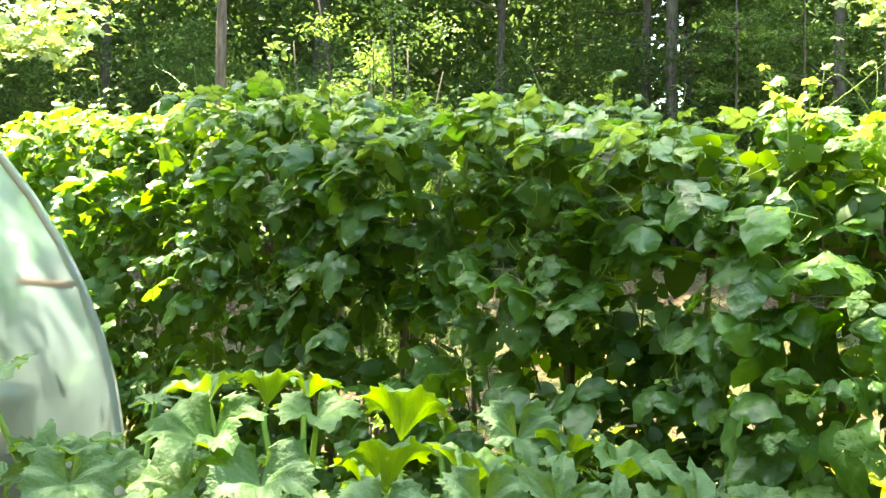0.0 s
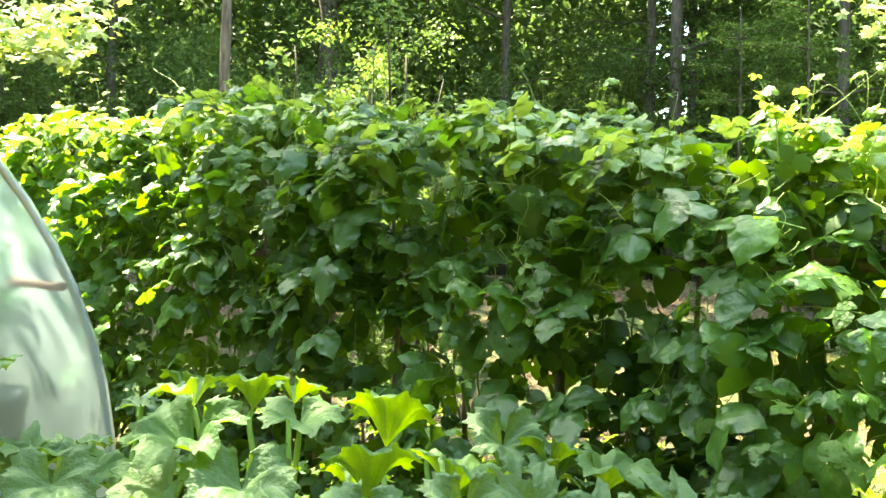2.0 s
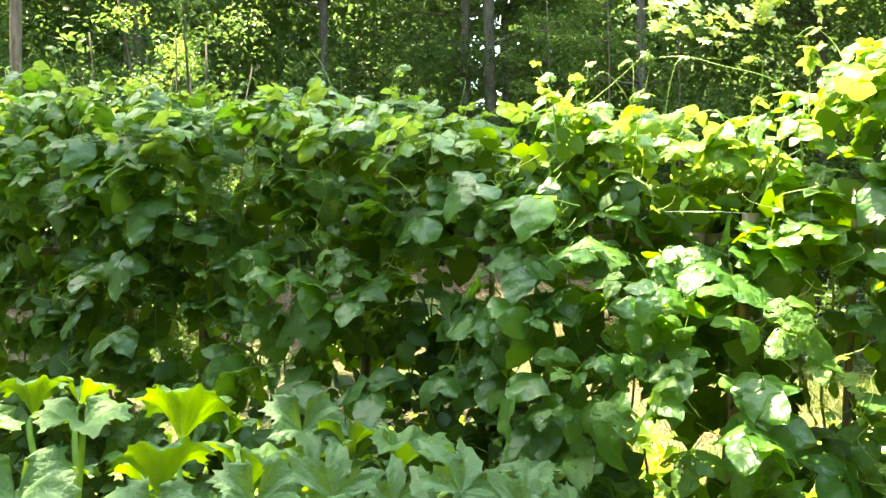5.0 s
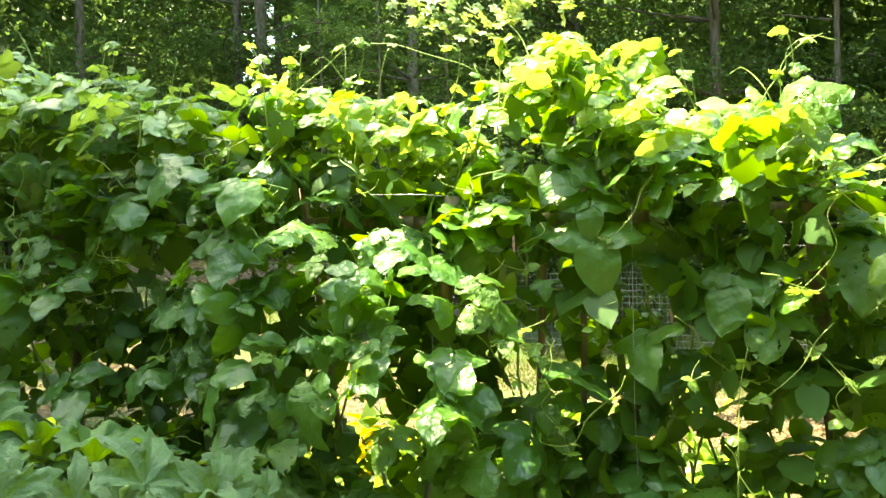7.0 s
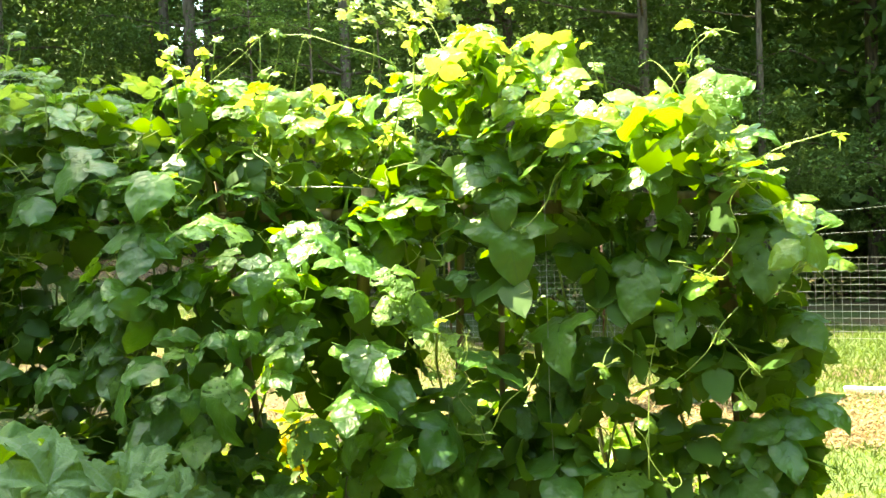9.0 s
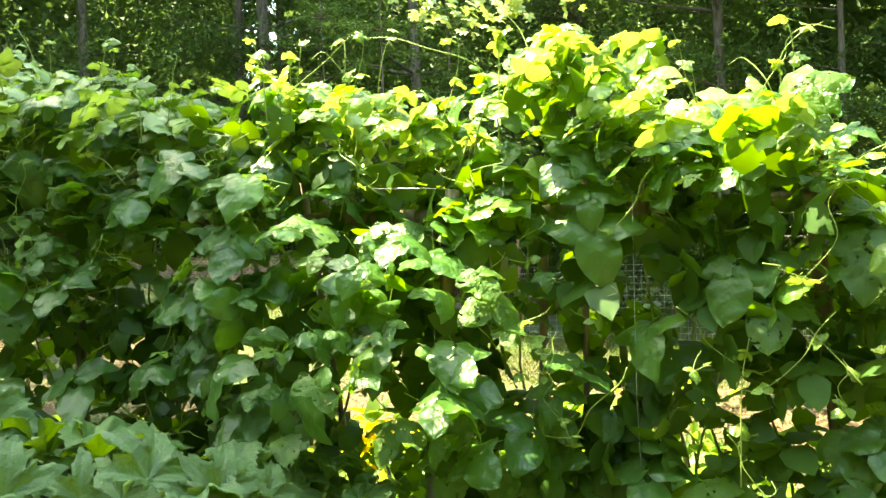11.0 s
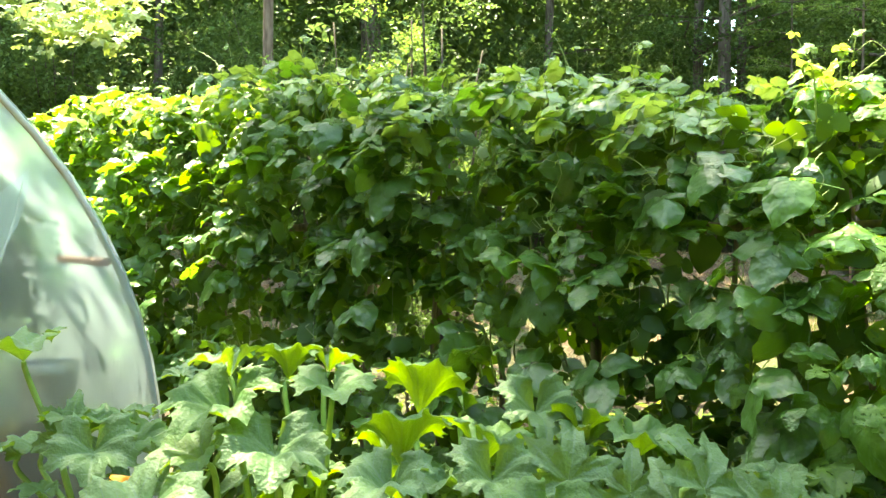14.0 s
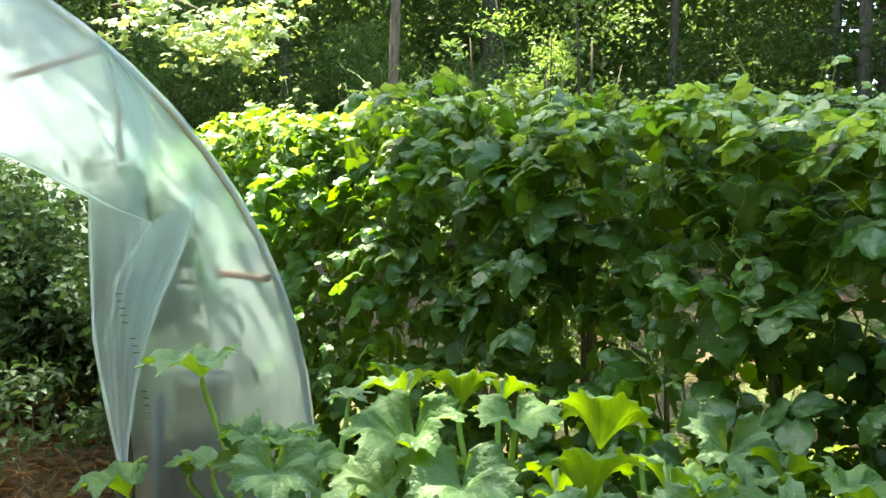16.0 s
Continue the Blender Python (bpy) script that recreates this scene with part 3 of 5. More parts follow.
    # single large leaves that stand out from the rest
    for s, z, sc, spin, tilt in STANDOUT + STANDOUT_FAR:
        a, t = radians(spin), radians(tilt)
        nor = NR * math.cos(t) + UP * math.sin(t) + AX * rng.gauss(0, 0.12)
        swell = 0.12 * math.exp(-((s - 1.1) / 0.4) ** 2) * min(1.0, max(0.0, (1.75 - z) / 0.3))
        put(rng.choice(BEAN_MESH), frame_of(nor, AX * math.sin(a) - UP * math.cos(a), at_row(s, (0.06 if s < 0.78 else -0.06) - swell, z)), s, sc)
    # crown of the row
    n = 0
    while n < 760:
        s = rng.uniform(S_LO, S_HI if rng.random() < 0.8 else 3.0)
        b = rng.uniform(-0.16 if s < 0.85 or 1.85 < s < 4.4 else 0.10 if s < 1.85 else 0.02, 0.55)
        t = top_z(s) - 0.55 * (b - 0.28) ** 2 + rng.uniform(-0.09, 0.04)
        lay(s, b, t, "top", True)
        n += 1
    # young shoots that stand up out of it
    for _ in range(34):
        s = rng.uniform(S_LO + 0.1, S_HI if rng.random() < 0.6 else 3.0)
        b0, h = rng.uniform(0.05, 0.5), rng.uniform(0.02, 0.10)
        z0 = top_z(s) - 0.5 * (b0 - 0.28) ** 2
        ds = rng.gauss(0, 0.05)
        v = vines[owner(s)][1]
        pts = smooth_path([at_row(s, b0, z0 - 0.12), at_row(s + ds * 0.4, b0, z0 + h * 0.5), at_row(s + ds, b0 - 0.02, z0 + h)], 4)
        tv, tf = tube(pts, [0.0022 - 0.0012 * i / len(pts) for i in range(len(pts))], 4)
        place("shoot", mesh_from("shoot", tv, tf, M_STEM), v, Matrix.Translation(-v.location))
        for k in range(3):
            m = frame_of(UP + Vector((rng.gauss(0, 0.6), rng.gauss(0, 0.6), 0)), Vector((rng.gauss(0, 1), rng.gauss(0, 1), 0.1)), pts[-1 - 2 * k])
            put(rng.choice(BEAN_TOP_MESH), m, s, rng.uniform(0.22, 0.46))
    # the filling behind, with the shade inside the row put into its leaf colour
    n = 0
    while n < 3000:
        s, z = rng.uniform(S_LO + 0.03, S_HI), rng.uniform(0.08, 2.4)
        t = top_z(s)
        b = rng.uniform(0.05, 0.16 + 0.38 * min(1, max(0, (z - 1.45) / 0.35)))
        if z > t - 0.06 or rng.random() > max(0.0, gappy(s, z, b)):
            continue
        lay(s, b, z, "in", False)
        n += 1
    # ragged leaves at the row's back, seen dark against the lawn, colour shade-darkened too
    n = 0
    while n < 950:
        s, z = rng.uniform(S_LO, S_HI), rng.uniform(0.25, 1.62)
        if noise.noise(Vector((s * 6.5, z * 7.0, 21.0))) > 0.10 + 0.25 * rng.random() or rng.random() > 0.75:
            continue
        b = rng.uniform(0.22, 0.42)
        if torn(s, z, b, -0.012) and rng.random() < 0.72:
            continue
        lay(s, b, z, "in", False)
        n += 1
    # a second layer low down behind the near end
    n = 0
    while n < 270:
        s, z, b = rng.uniform(S_LO, 2.1), rng.uniform(0.3, 1.42), rng.uniform(0.16, 0.40)
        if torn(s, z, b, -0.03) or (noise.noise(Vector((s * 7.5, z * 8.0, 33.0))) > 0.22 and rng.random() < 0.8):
            continue
        lay(s, b, z, "in", False)
        n += 1
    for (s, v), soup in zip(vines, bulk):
        me = soup.mesh("foliage", M_BEAN_SHADED)
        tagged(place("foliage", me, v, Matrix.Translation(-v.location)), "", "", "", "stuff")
        # main stems twining up
        for k in range(4):
            s0 = s + rng.uniform(-0.32, 0.32)
            ph = rng.uniform(0, 6)
            pts = [at_row(s0 + 0.03 * math.sin(z * 9 + ph) + 0.05 * math.sin(z * 2 + ph), 0.22 + 0.04 * math.cos(z * 9 + ph), z) for z in np.linspace(0, top_z(s0) - 0.1, 26)]
            tv, tf = tube(pts, [0.006 - 0.0035 * i / 25 for i in range(26)], 5)
            place("stem", mesh_from("stem", tv, tf, M_STEM), v, Matrix.Translation(-v.location))
    return vines


VINES = build_row()


def runner(b, pts, r=0.0026, leaves=3, seed=0, young=True):
    """A loose bean shoot with a few small leaves, belonging to the nearest vine."""
    rng = random.Random(seed)
    v = min(VINES, key=lambda q: abs(q[0] - pts[-1][0]))[1]
    path = smooth_path([at_row(s, b + rng.uniform(-0.02, 0.02), z) for s, z in pts], 6)
    n = len(path)
    tv, tf = tube(path, [r * (0.55 + 0.45 * i / n) for i in range(n)], 5)
    place("shoot", mesh_from("shoot", tv, tf, M_STEM), v, Matrix.Translation(-v.location), "loose pale green twining shoot")
    for k in range(leaves):
        p = path[int(n * (k + 0.4) / leaves) % n]
        m = frame_of(Vector((rng.gauss(0, 0.6), rng.gauss(-0.4, 0.5), 1)), Vector((rng.gauss(0, 1), rng.gauss(0, 1), -0.2)), p)
        sc = rng.uniform(0.16, 0.34)
        place("leaf", rng.choice(BEAN_TOP_MESH), v, Matrix.Translation(-v.location) @ m @ Matrix.Diagonal((sc, sc, sc, 1)))


for i, (b, pts) in enumerate((
        (0.20, ((1.22, 2.09), (1.14, 2.08), (1.04, 2.04), (0.93, 2.0), (0.88, 1.95), (0.9, 1.87))),
        (0.20, ((1.60, 2.13), (1.59, 2.11), (1.57, 2.07), (1.56, 1.98))),
        (0.20, ((1.44, 2.11), (1.43, 2.07), (1.45, 1.95))),
        (0.20, ((1.16, 1.86), (1.12, 1.92), (1.06, 1.92), (0.99, 1.86))),
        (0.20, ((0.38, 2.03), (0.36, 1.97), (0.35, 1.91), (0.31, 1.80))),
        (0.20, ((-0.01, 1.99), (0.05, 2.01), (0.10, 1.98), (0.11, 1.93), (0.15, 1.88), (0.19, 1.80))),
        (0.20, ((0.12, 2.04), (0.10, 2.02), (0.09, 1.95), (0.09, 1.84))),
        (0.18, ((0.02, 2.01), (0.08, 1.98), (0.12, 1.93), (0.12, 1.84))),
        (0.0, ((1.52, 1.52), (1.44, 1.47), (1.34, 1.47), (1.24, 1.46))),
        (-0.03, ((1.08, 1.41), (1.10, 1.33), (1.13, 1.27), (1.10, 1.17), (1.06, 1.13))),
        (-0.03, ((0.88, 1.14), (0.86, 1.11), (0.91, 1.05), (0.96, 1.03))),
        (-0.03, ((0.10, 1.27), (0.04, 1.20), (0.0, 1.15))),
        (-0.02, ((0.23, 1.25), (0.25, 1.14), (0.26, 0.91))),
        (0.10, ((-0.22, 1.67), (-0.22, 1.72), (-0.17, 1.71), (-0.09, 1.69), (0.02, 1.64))),
        (-0.02, ((2.61, 1.21), (2.48, 1.22), (2.28, 1.30), (2.17, 1.36), (2.16, 1.42))),
        (0.0, ((3.62, 1.41), (3.47, 1.37), (3.36, 1.42), (3.32, 1.45))),
        (0.0, ((2.04, 1.79), (1.98, 1.77), (1.88, 1.69))),
        (0.30, ((5.0, 2.45), (4.76, 2.39), (4.70, 2.25))),
        (0.30, ((4.96, 2.76), (5.04, 2.61), (4.82, 2.49), (4.53, 2.25))),
        (0.30, ((4.30, 2.46), (4.36, 2.42), (4.40, 2.25))),
        (0.25, ((5.70, 2.62), (5.62, 2.56), (5.55, 2.34))),
        (0.22, ((2.46, 2.27), (2.40, 2.20), (2.34, 2.05))))):
    runner(b, pts, 0.0019, 2, 300 + i)


rng_t = random.Random(88)
for i in range(46):
    s = rng_t.uniform(-0.1, 6.4)
    z, h, lean, b = top_z(s) - 0.06, rng_t.uniform(0.08, 0.26), rng_t.gauss(0, 0.10), rng_t.uniform(0.02, 0.45)
    curl = rng_t.uniform(0.015, 0.05) * rng_t.choice((-1, 1))
    runner(b, ((s + lean + curl, z + h - 0.02), (s + lean, z + h), (s + lean * 0.6 - curl * 0.4, z + h * 0.6), (s, z)), rng_t.uniform(0.0011, 0.0019), rng_t.choice((0, 1, 2)), 400 + i)
for i in range(130):
    s = rng_t.uniform(-0.05, 6.0 if i % 3 else 2.6)
    z = rng_t.uniform(0.95, top_z(s) - 0.1)
    d, q, w = rng_t.uniform(-0.22, 0.22), rng_t.uniform(-0.24, 0.06), rng_t.uniform(0.006, 0.024) * rng_t.choice((-1, 1))
    runner(rng_t.uniform(-0.05, 0.02), ((s + d + w, z + q + 0.02), (s + d, z + q), (s + d * 0.7 - w, z + q * 0.9 - 0.02), (s + d * 0.4 + w, z + q * 0.6), (s + d * 0.15 - w, z + q * 0.25), (s, z)), rng_t.uniform(0.0011, 0.0018), 1, 460 + i)


# ---- trellis ----
def build_trellis():
    tr = thing("trellis", at_row(3.4, 0.28, 0), "weathered wooden stake trellis with a top rail, overgrown with beans", "trellis")
    base = Matrix.Translation(-tr.location)
    rng = random.Random(5)

    def rod(name, pts, r, mat, sides=7, label=""):
        v, f = tube(pts, r, sides)
        place(name, mesh_from(name, v, f, mat), tr, base, label)

    for s, lean, r in ((0.95, 0.10, 0.021), (0.06, -0.06, 0.022), (2.25, 0.0, 0.02), (3.4, 0.03, 0.02), (4.6, -0.02, 0.02), (5.8, 0.0, 0.02), (7.0, 0.0, 0.02)):
        rod("post", [at_row(s + lean * (1.8 - z) + 0.004 * math.sin(z * 5), 0.15 if 0.5 < s < 1 else 0.23, z) for z in np.linspace(0, 1.64, 8)], [r * rng.uniform(0.92, 1.08) for _ in range(8)], M_WOOD)
    for s, lean in ((0.72, 0.05), (0.62, 0.02), (1.47, -0.14), (1.75, 0.05), (2.7, -0.04), (3.0, 0.05), (3.9, -0.03), (5.2, 0.04)):
        rod("stake", [at_row(s + lean * (1.8 - z), 0.24, z) for z in np.linspace(0, 1.7, 7)], [0.010 * rng.uniform(0.85, 1.15) for _ in range(7)], M_WOOD)
    for a, b in ((0.0, 1.1), (1.1, 2.3), (2.3, 3.45), (3.45, 4.6), (4.6, 5.8), (5.8, 7.05)):
        rod("rail", [at_row(a + (b - a) * k / 5, 0.215 + 0.003 * k, 1.575 + 0.006 * math.sin(k * 2.0)) for k in range(6)], 0.019, M_WOOD)
    for k in range(13):
        s = 0.45 + k * 0.52 + rng.uniform(-0.06, 0.06)
        rod("string", [at_row(s + 0.03 * (z - 1) * rng.uniform(-1, 1), 0.05 + 0.04 * rng.random(), z) for z in (0.02, 0.6, 1.1, 1.6)], 0.0008, M_STRING, 4)
    rod("tie_wire", [at_row(1.16, 0.02, 1.645), at_row(1.02, 0.02, 1.64), at_row(0.93, 0.03, 1.632)], 0.0006, M_WIRE, 4)


build_trellis()


# ---- squash plants ----
LOBES = ((-165, 0.42), (-140, 0.66), (-112, 0.84), (-84, 0.60), (-56, 0.95), (-28, 0.64), (0, 1.06), (28, 0.64), (56, 0.95), (84, 0.60), (112, 0.84), (140, 0.66), (165, 0.42))


def squash_leaf(seed, deep=0.5, cup=0.35):
    """A lobed, saw-edged squash blade of unit reach, its stalk at the origin, tip along y, facing z."""
    rng = random.Random(seed)
    ring, n = 8, 79
    verts, uvs, faces = [Vector((0, 0, 0))], [(0.5, 0.0)], []
    ph = rng.uniform(0, 6)
    angles = [a for a, _ in LOBES]
    reach_of = [r * rng.uniform(0.92, 1.08) if i % 2 == 0 else 1 - (1 - r * rng.uniform(0.95, 1.05)) * (0.45 + deep) for i, (_, r) in enumerate(LOBES)]
    peaks = (-112, -56, 0, 56, 112)
    for i in range(1, ring + 1):
        t = i / ring
        for k in range(n):
            a = -165 + 330 * k / (n - 1)
            reach = float(np.interp(a, angles, reach_of))
            near = min(abs(a - p) for p in peaks)
            lobe = max(0.0, 1 - near / 28)
            saw = (0.075 if k % 3 == 1 else -0.03) * (t > 0.95) * rng.uniform(0.5, 1.4)
            flat = 0.80 * (1 - t) + reach * t if t < 0.7 else reach
            r = t * (flat + saw)
            x, y = r * math.sin(radians(a)), r * math.cos(radians(a))
            z = cup * 0.75 * t - 0.34 * cup * t ** 3 + 0.085 * t * (1 - lobe) + 0.035 * t * t * math.sin(radians(a) * 7 + ph) + 0.03 * t * math.sin(radians(a) * 17 + 9 * t + ph) - 0.16 * t ** 3 * lobe * rng.uniform(0.85, 1.15)
            verts.append(Vector((x, y, z)))
            side = 1 if any(0 <= a - p <= 28 for p in peaks) else -1
            uvs.append((0.5 + side * 0.5 * min(1, near / 28) * t, t))
    for k in range(n - 1):
        faces.append((0, 1 + k + 1, 1 + k))
    for i in range(ring - 1):
        for k in range(n - 1):
            a, b = 1 + i * n + k, 1 + (i + 1) * n + k
            faces.append((a, a + 1, b + 1, b))
    return [Vector((-v.x, v.y, v.z)) for v in verts], faces, uvs


SQUASH_MESH = []
for i in range(8):
    v, f, uv = squash_leaf(500 + i, 0.2 + 0.25 * (i % 3), 0.55 + 0.4 * ((i + 1) % 3))
    SQUASH_MESH.append(mesh_from("squash_leaf", v, f, M_SQUASH if i % 2 else M_SQUASH_PALE, uv))
SQUASH_DEEP = []
for i in range(3):
    v, f, uv = squash_leaf(540 + i, 0.95, 0.35)
    SQUASH_DEEP.append(mesh_from("squash_leaf_jagged", v, f, M_SQUASH_PALE, uv))


SQUASH_FUNNEL = []
for i in range(3):
    v, f, uv = squash_leaf(560 + i, 0.25, 1.7)
    SQUASH_FUNNEL.append(mesh_from("squash_leaf_cupped", v, f, M_SQUASH, uv))


def squash_plant(base, leaves, fill, seed, label, flowers=()):
    rng = random.Random(seed)
    base = Vector(base)
    pl = thing("squash_plant", base, label, "squash plant", "squash plants in the bed")
    inv = Matrix.Translation(-base)
    jobs = [(Vector(p), r, az, tilt, kind) for p, r, az, tilt, kind in leaves]
    for _ in range(fill):
        a, d = rng.uniform(0, 6.283), rng.uniform(0.05, 0.50)
        jobs.append((base + Vector((math.cos(a) * d, math.sin(a) * d * 0.8, rng.uniform(0.52, 1.04) - d * 0.16)), rng.uniform(0.085, 0.145), math.degrees(a), rng.uniform(-22, 34), 0))
    for p, r, az, tilt, kind in jobs:
        a = radians(az)
        out = Vector((math.cos(a), math.sin(a), 0))
        t = radians(tilt if kind == 2 else tilt * 0.6)
        nor = UP * math.cos(t) + out * math.sin(t)
        tip = out * math.cos(t) - UP * math.sin(t) * 1.0
        if kind == 1:
            nor, tip, r = Vector((0, -0.75, 0.65)) + out * 0.6, UP + out * 0.7, r * 0.84
        if kind == 2:
            tip = UP + out * 0.3
        mesh = rng.choice((SQUASH_MESH, SQUASH_DEEP, SQUASH_FUNNEL)[kind])
        m = frame_of(nor, tip, p) @ Matrix.Diagonal((r, r, r, 1))
        place("leaf", mesh, pl, inv @ m)
        foot = base + Vector((rng.uniform(-0.06, 0.06), rng.uniform(-0.06, 0.06), 0.12))
        midp = foot.lerp(p, 0.55) + Vector((rng.uniform(-0.03, 0.03), rng.uniform(-0.03, 0.03), 0.10))
        path = smooth_path([foot, midp, p - nor * 0.05 - out * 0.01, p], 4)
        tv, tf = tube(path, [0.011 - 0.005 * i / len(path) for i in range(len(path))], 6)
        place("petiole", mesh_from("petiole", tv, tf, M_PETIOLE), pl, inv, "pale hairy green leaf stalk")
    for p in flowers:
        p = Vector(p)
        verts, faces, n = [], [], 20
        for r, z in ((0.006, -0.05), (0.012, -0.02), (0.018, 0.01), (0.032, 0.03), (0.05, 0.035)):
            for k in range(n):
                w = 6.2832 * k / n
                q = r * (1 + (0.35 * math.cos(5 * w) if r > 0.02 else 0))
                verts.append(p + Vector((q * math.cos(w), q * math.sin(w) - z * 0.4, z)))
        for j in range(4):
            for k in range(n):
                faces.append((j * n + k, j * n + (k + 1) % n, (j + 1) * n + (k + 1) % n, (j + 1) * n + k))
        place("blossom", mesh_from("blossom", verts, faces, M_BLOSSOM), pl, inv, "orange-yellow squash blossom")
        tv, tf = tube(smooth_path([base + Vector((0, 0, 0.15)), base.lerp(p, 0.6) + Vector((0, 0, 0.1)), p - UP * 0.05], 4), 0.005, 6)
        place("flower_stalk", mesh_from("flower_stalk", tv, tf, M_PETIOLE), pl, inv)
    sv, sf = tube([base, base + Vector((0.02, 0, 0.08)), base + Vector((0.0, 0.02, 0.2))], [0.03, 0.028, 0.02], 8)
    place("stem", mesh_from("stem", sv, sf, M_PETIOLE), pl, inv)
    return pl


squash_plant((-0.95, 2.30, 0), (
    ((-1.20, 2.27, 1.17), 0.17, 200, 6, 0), ((-0.89, 2.05, 0.98), 0.13, -70, 60, 0), ((-1.0, 2.15, 1.0), 0.15, -90, 25, 1),
    ((-0.84, 2.50, 1.10), 0.10, 90, 15, 1), ((-0.70, 2.45, 1.13), 0.10, 60, 15, 2)), 36, 1, "tall squash plant with broad lobed leaves", ((-0.735, 1.90, 0.93),))
squash_plant((-0.40, 2.15, 0), (
    ((-0.54, 2.02, 1.08), 0.165, -110, 40, 0), ((-0.30, 2.08, 1.13), 0.13, -70, 14, 0), ((-0.47, 2.32, 1.13), 0.11, 90, 20, 2),
    ((-0.36, 2.34, 1.15), 0.10, 70, 30, 0), ((-0.62, 2.28, 1.14), 0.12, 150, 20, 0), ((-0.40, 1.92, 1.02), 0.15, -80, 40, 0), ((-0.62, 1.72, 0.93), 0.17, -120, 22, 0)), 36, 2, "squash plant with silvery sunlit leaves")
squash_plant((0.02, 2.10, 0), (
    ((-0.10, 2.28, 1.05), 0.155, 80, 28, 2), ((-0.12, 2.02, 0.98), 0.145, 100, 24, 2), ((0.07, 2.06, 0.97), 0.14, 40, 12, 2),
    ((0.10, 1.84, 1.0), 0.12, -80, 60, 0), ((-0.12, 1.84, 0.96), 0.13, -110, 25, 0), ((0.02, 2.36, 1.05), 0.10, 60, 20, 0)), 36, 3, "squash plant with yellow-green backlit leaves")
squash_plant((0.36, 2.05, 0), (
    ((0.21, 2.23, 1.07), 0.13, -80, 60, 0), ((0.26, 1.80, 1.02), 0.15, -70, 50, 1), ((0.32, 2.12, 1.04), 0.11, 60, 30, 0),
    ((0.40, 1.86, 0.98), 0.12, -80, 40, 1)), 36, 4, "shaded squash plant with blue-green leaves")
squash_plant((0.70, 1.90, 0), (
    ((0.52, 1.70, 1.04), 0.17, 20, 45, 1), ((0.47, 1.72, 1.00), 0.14, 170, 45, 1), ((0.66, 1.72, 0.98), 0.14, -50, 35, 1), ((0.78, 1.80, 0.93), 0.13, -20, 30, 1),
    ((0.86, 1.88, 0.90), 0.13, 10, 35, 1)), 36, 5, "shaded squash plant with deeply cut leaves")


# ---- woods ----
def tree(x, y, height, r, crown_lo, crown_r, n_leaf, mat, seed, label, leaf=0.10, bark=None, lean=(0, 0), name="tree", up_r=4.2):
    rng = random.Random(seed)
    nr = np.random.RandomState(seed)
    base = Vector((x, y, ground_z(x, y) - 0.03))
    tr = thing(name, base, label, name)
    trunk = [Vector((lean[0] * t + 0.06 * math.sin(3 * t + seed), lean[1] * t + 0.06 * math.cos(2 * t + seed), height * t)) for t in np.linspace(0, 1, 12)]
    rad = [r * (1.25 if i == 0 else 1.0) * (1 - 0.8 * i / 12) for i in range(12)]
    tv, tf = tube(trunk, rad, 10)
    place("trunk", mesh_from("trunk", tv, tf, bark or M_BARK), tr)
    ends = []
    limbs = max(5, int(height * 1.6))
    for k in range(limbs):
        t = rng.uniform(max(0.08, crown_lo / height), 0.98)
        a = rng.uniform(0, 6.283)
        q = trunk[int(t * 11)]
        reach = crown_r * (0.45 + 0.75 * math.sin(math.pi * min(1, (t - crown_lo / height) / (1 - crown_lo / height) * 0.8 + 0.18))) * rng.uniform(0.6, 1.1)
        pts = [q, q + Vector((math.cos(a), math.sin(a), 0.25)) * reach * 0.4, q + Vector((math.cos(a + 0.2), math.sin(a + 0.2), 0.22)) * reach * 0.75, q + Vector((math.cos(a + 0.1), math.sin(a + 0.1), 0.10)) * reach]
        path = smooth_path(pts, 4)
        lv, lf = tube(path, [r * 0.28 * (1 - 0.85 * i / len(path)) for i in range(len(path))], 5)
        place("limb", mesh_from("limb", lv, lf, bark or M_BARK), tr)
        for j in range(6):
            u = rng.uniform(0.25, 1.0)
            ends.append((path[int(u * (len(path) - 1))] + Vector((rng.gauss(0, 0.25), rng.gauss(0, 0.25), rng.gauss(0, 0.18))) * reach * 0.5, a))
    e = np.array([tuple(p) for p, _ in ends])
    pick = nr.randint(0, len(e), n_leaf)
    spread = crown_r * 0.16
    c = e[pick] + nr.normal(0, 1, (n_leaf, 3)) * np.array([spread, spread, spread * 0.38])
    nor = nr.normal(0, 0.55, (n_leaf, 3)) + np.array([0, 0, 1.0])
    tip = nr.normal(0, 1, (n_leaf, 3)) + np.array([0, 0, -0.35])
    L = leaf * nr.uniform(0.6, 1.4, n_leaf)
    place("crown", cloud_mesh("crown", c, nor, tip, L, L * nr.uniform(0.4, 0.65, n_leaf), mat, 0.25, True), tr)
    # wide high leaves out of view, added to shade the wood's edge
    n_up = int(180 * up_r ** 2)
    w, q = nr.uniform(0, 6.283, n_up), np.sqrt(nr.uniform(0, 1, n_up)) * up_r
    c = np.stack([q * np.cos(w), q * np.sin(w), height * 0.62 + nr.uniform(0, 1, n_up) * height * 0.36 * (1.05 - (q / up_r / 1.06) ** 2)], 1)
    L = 0.30 * nr.uniform(0.6, 1.4, n_up)
    place("upper_crown", cloud_mesh("upper_crown", c, nr.normal(0, 0.5, (n_up, 3)) + np.array([0, 0, 1.0]), nr.normal(0, 1, (n_up, 3)), L, L * 0.6, mat, 0.25, True), tr)
    return tr


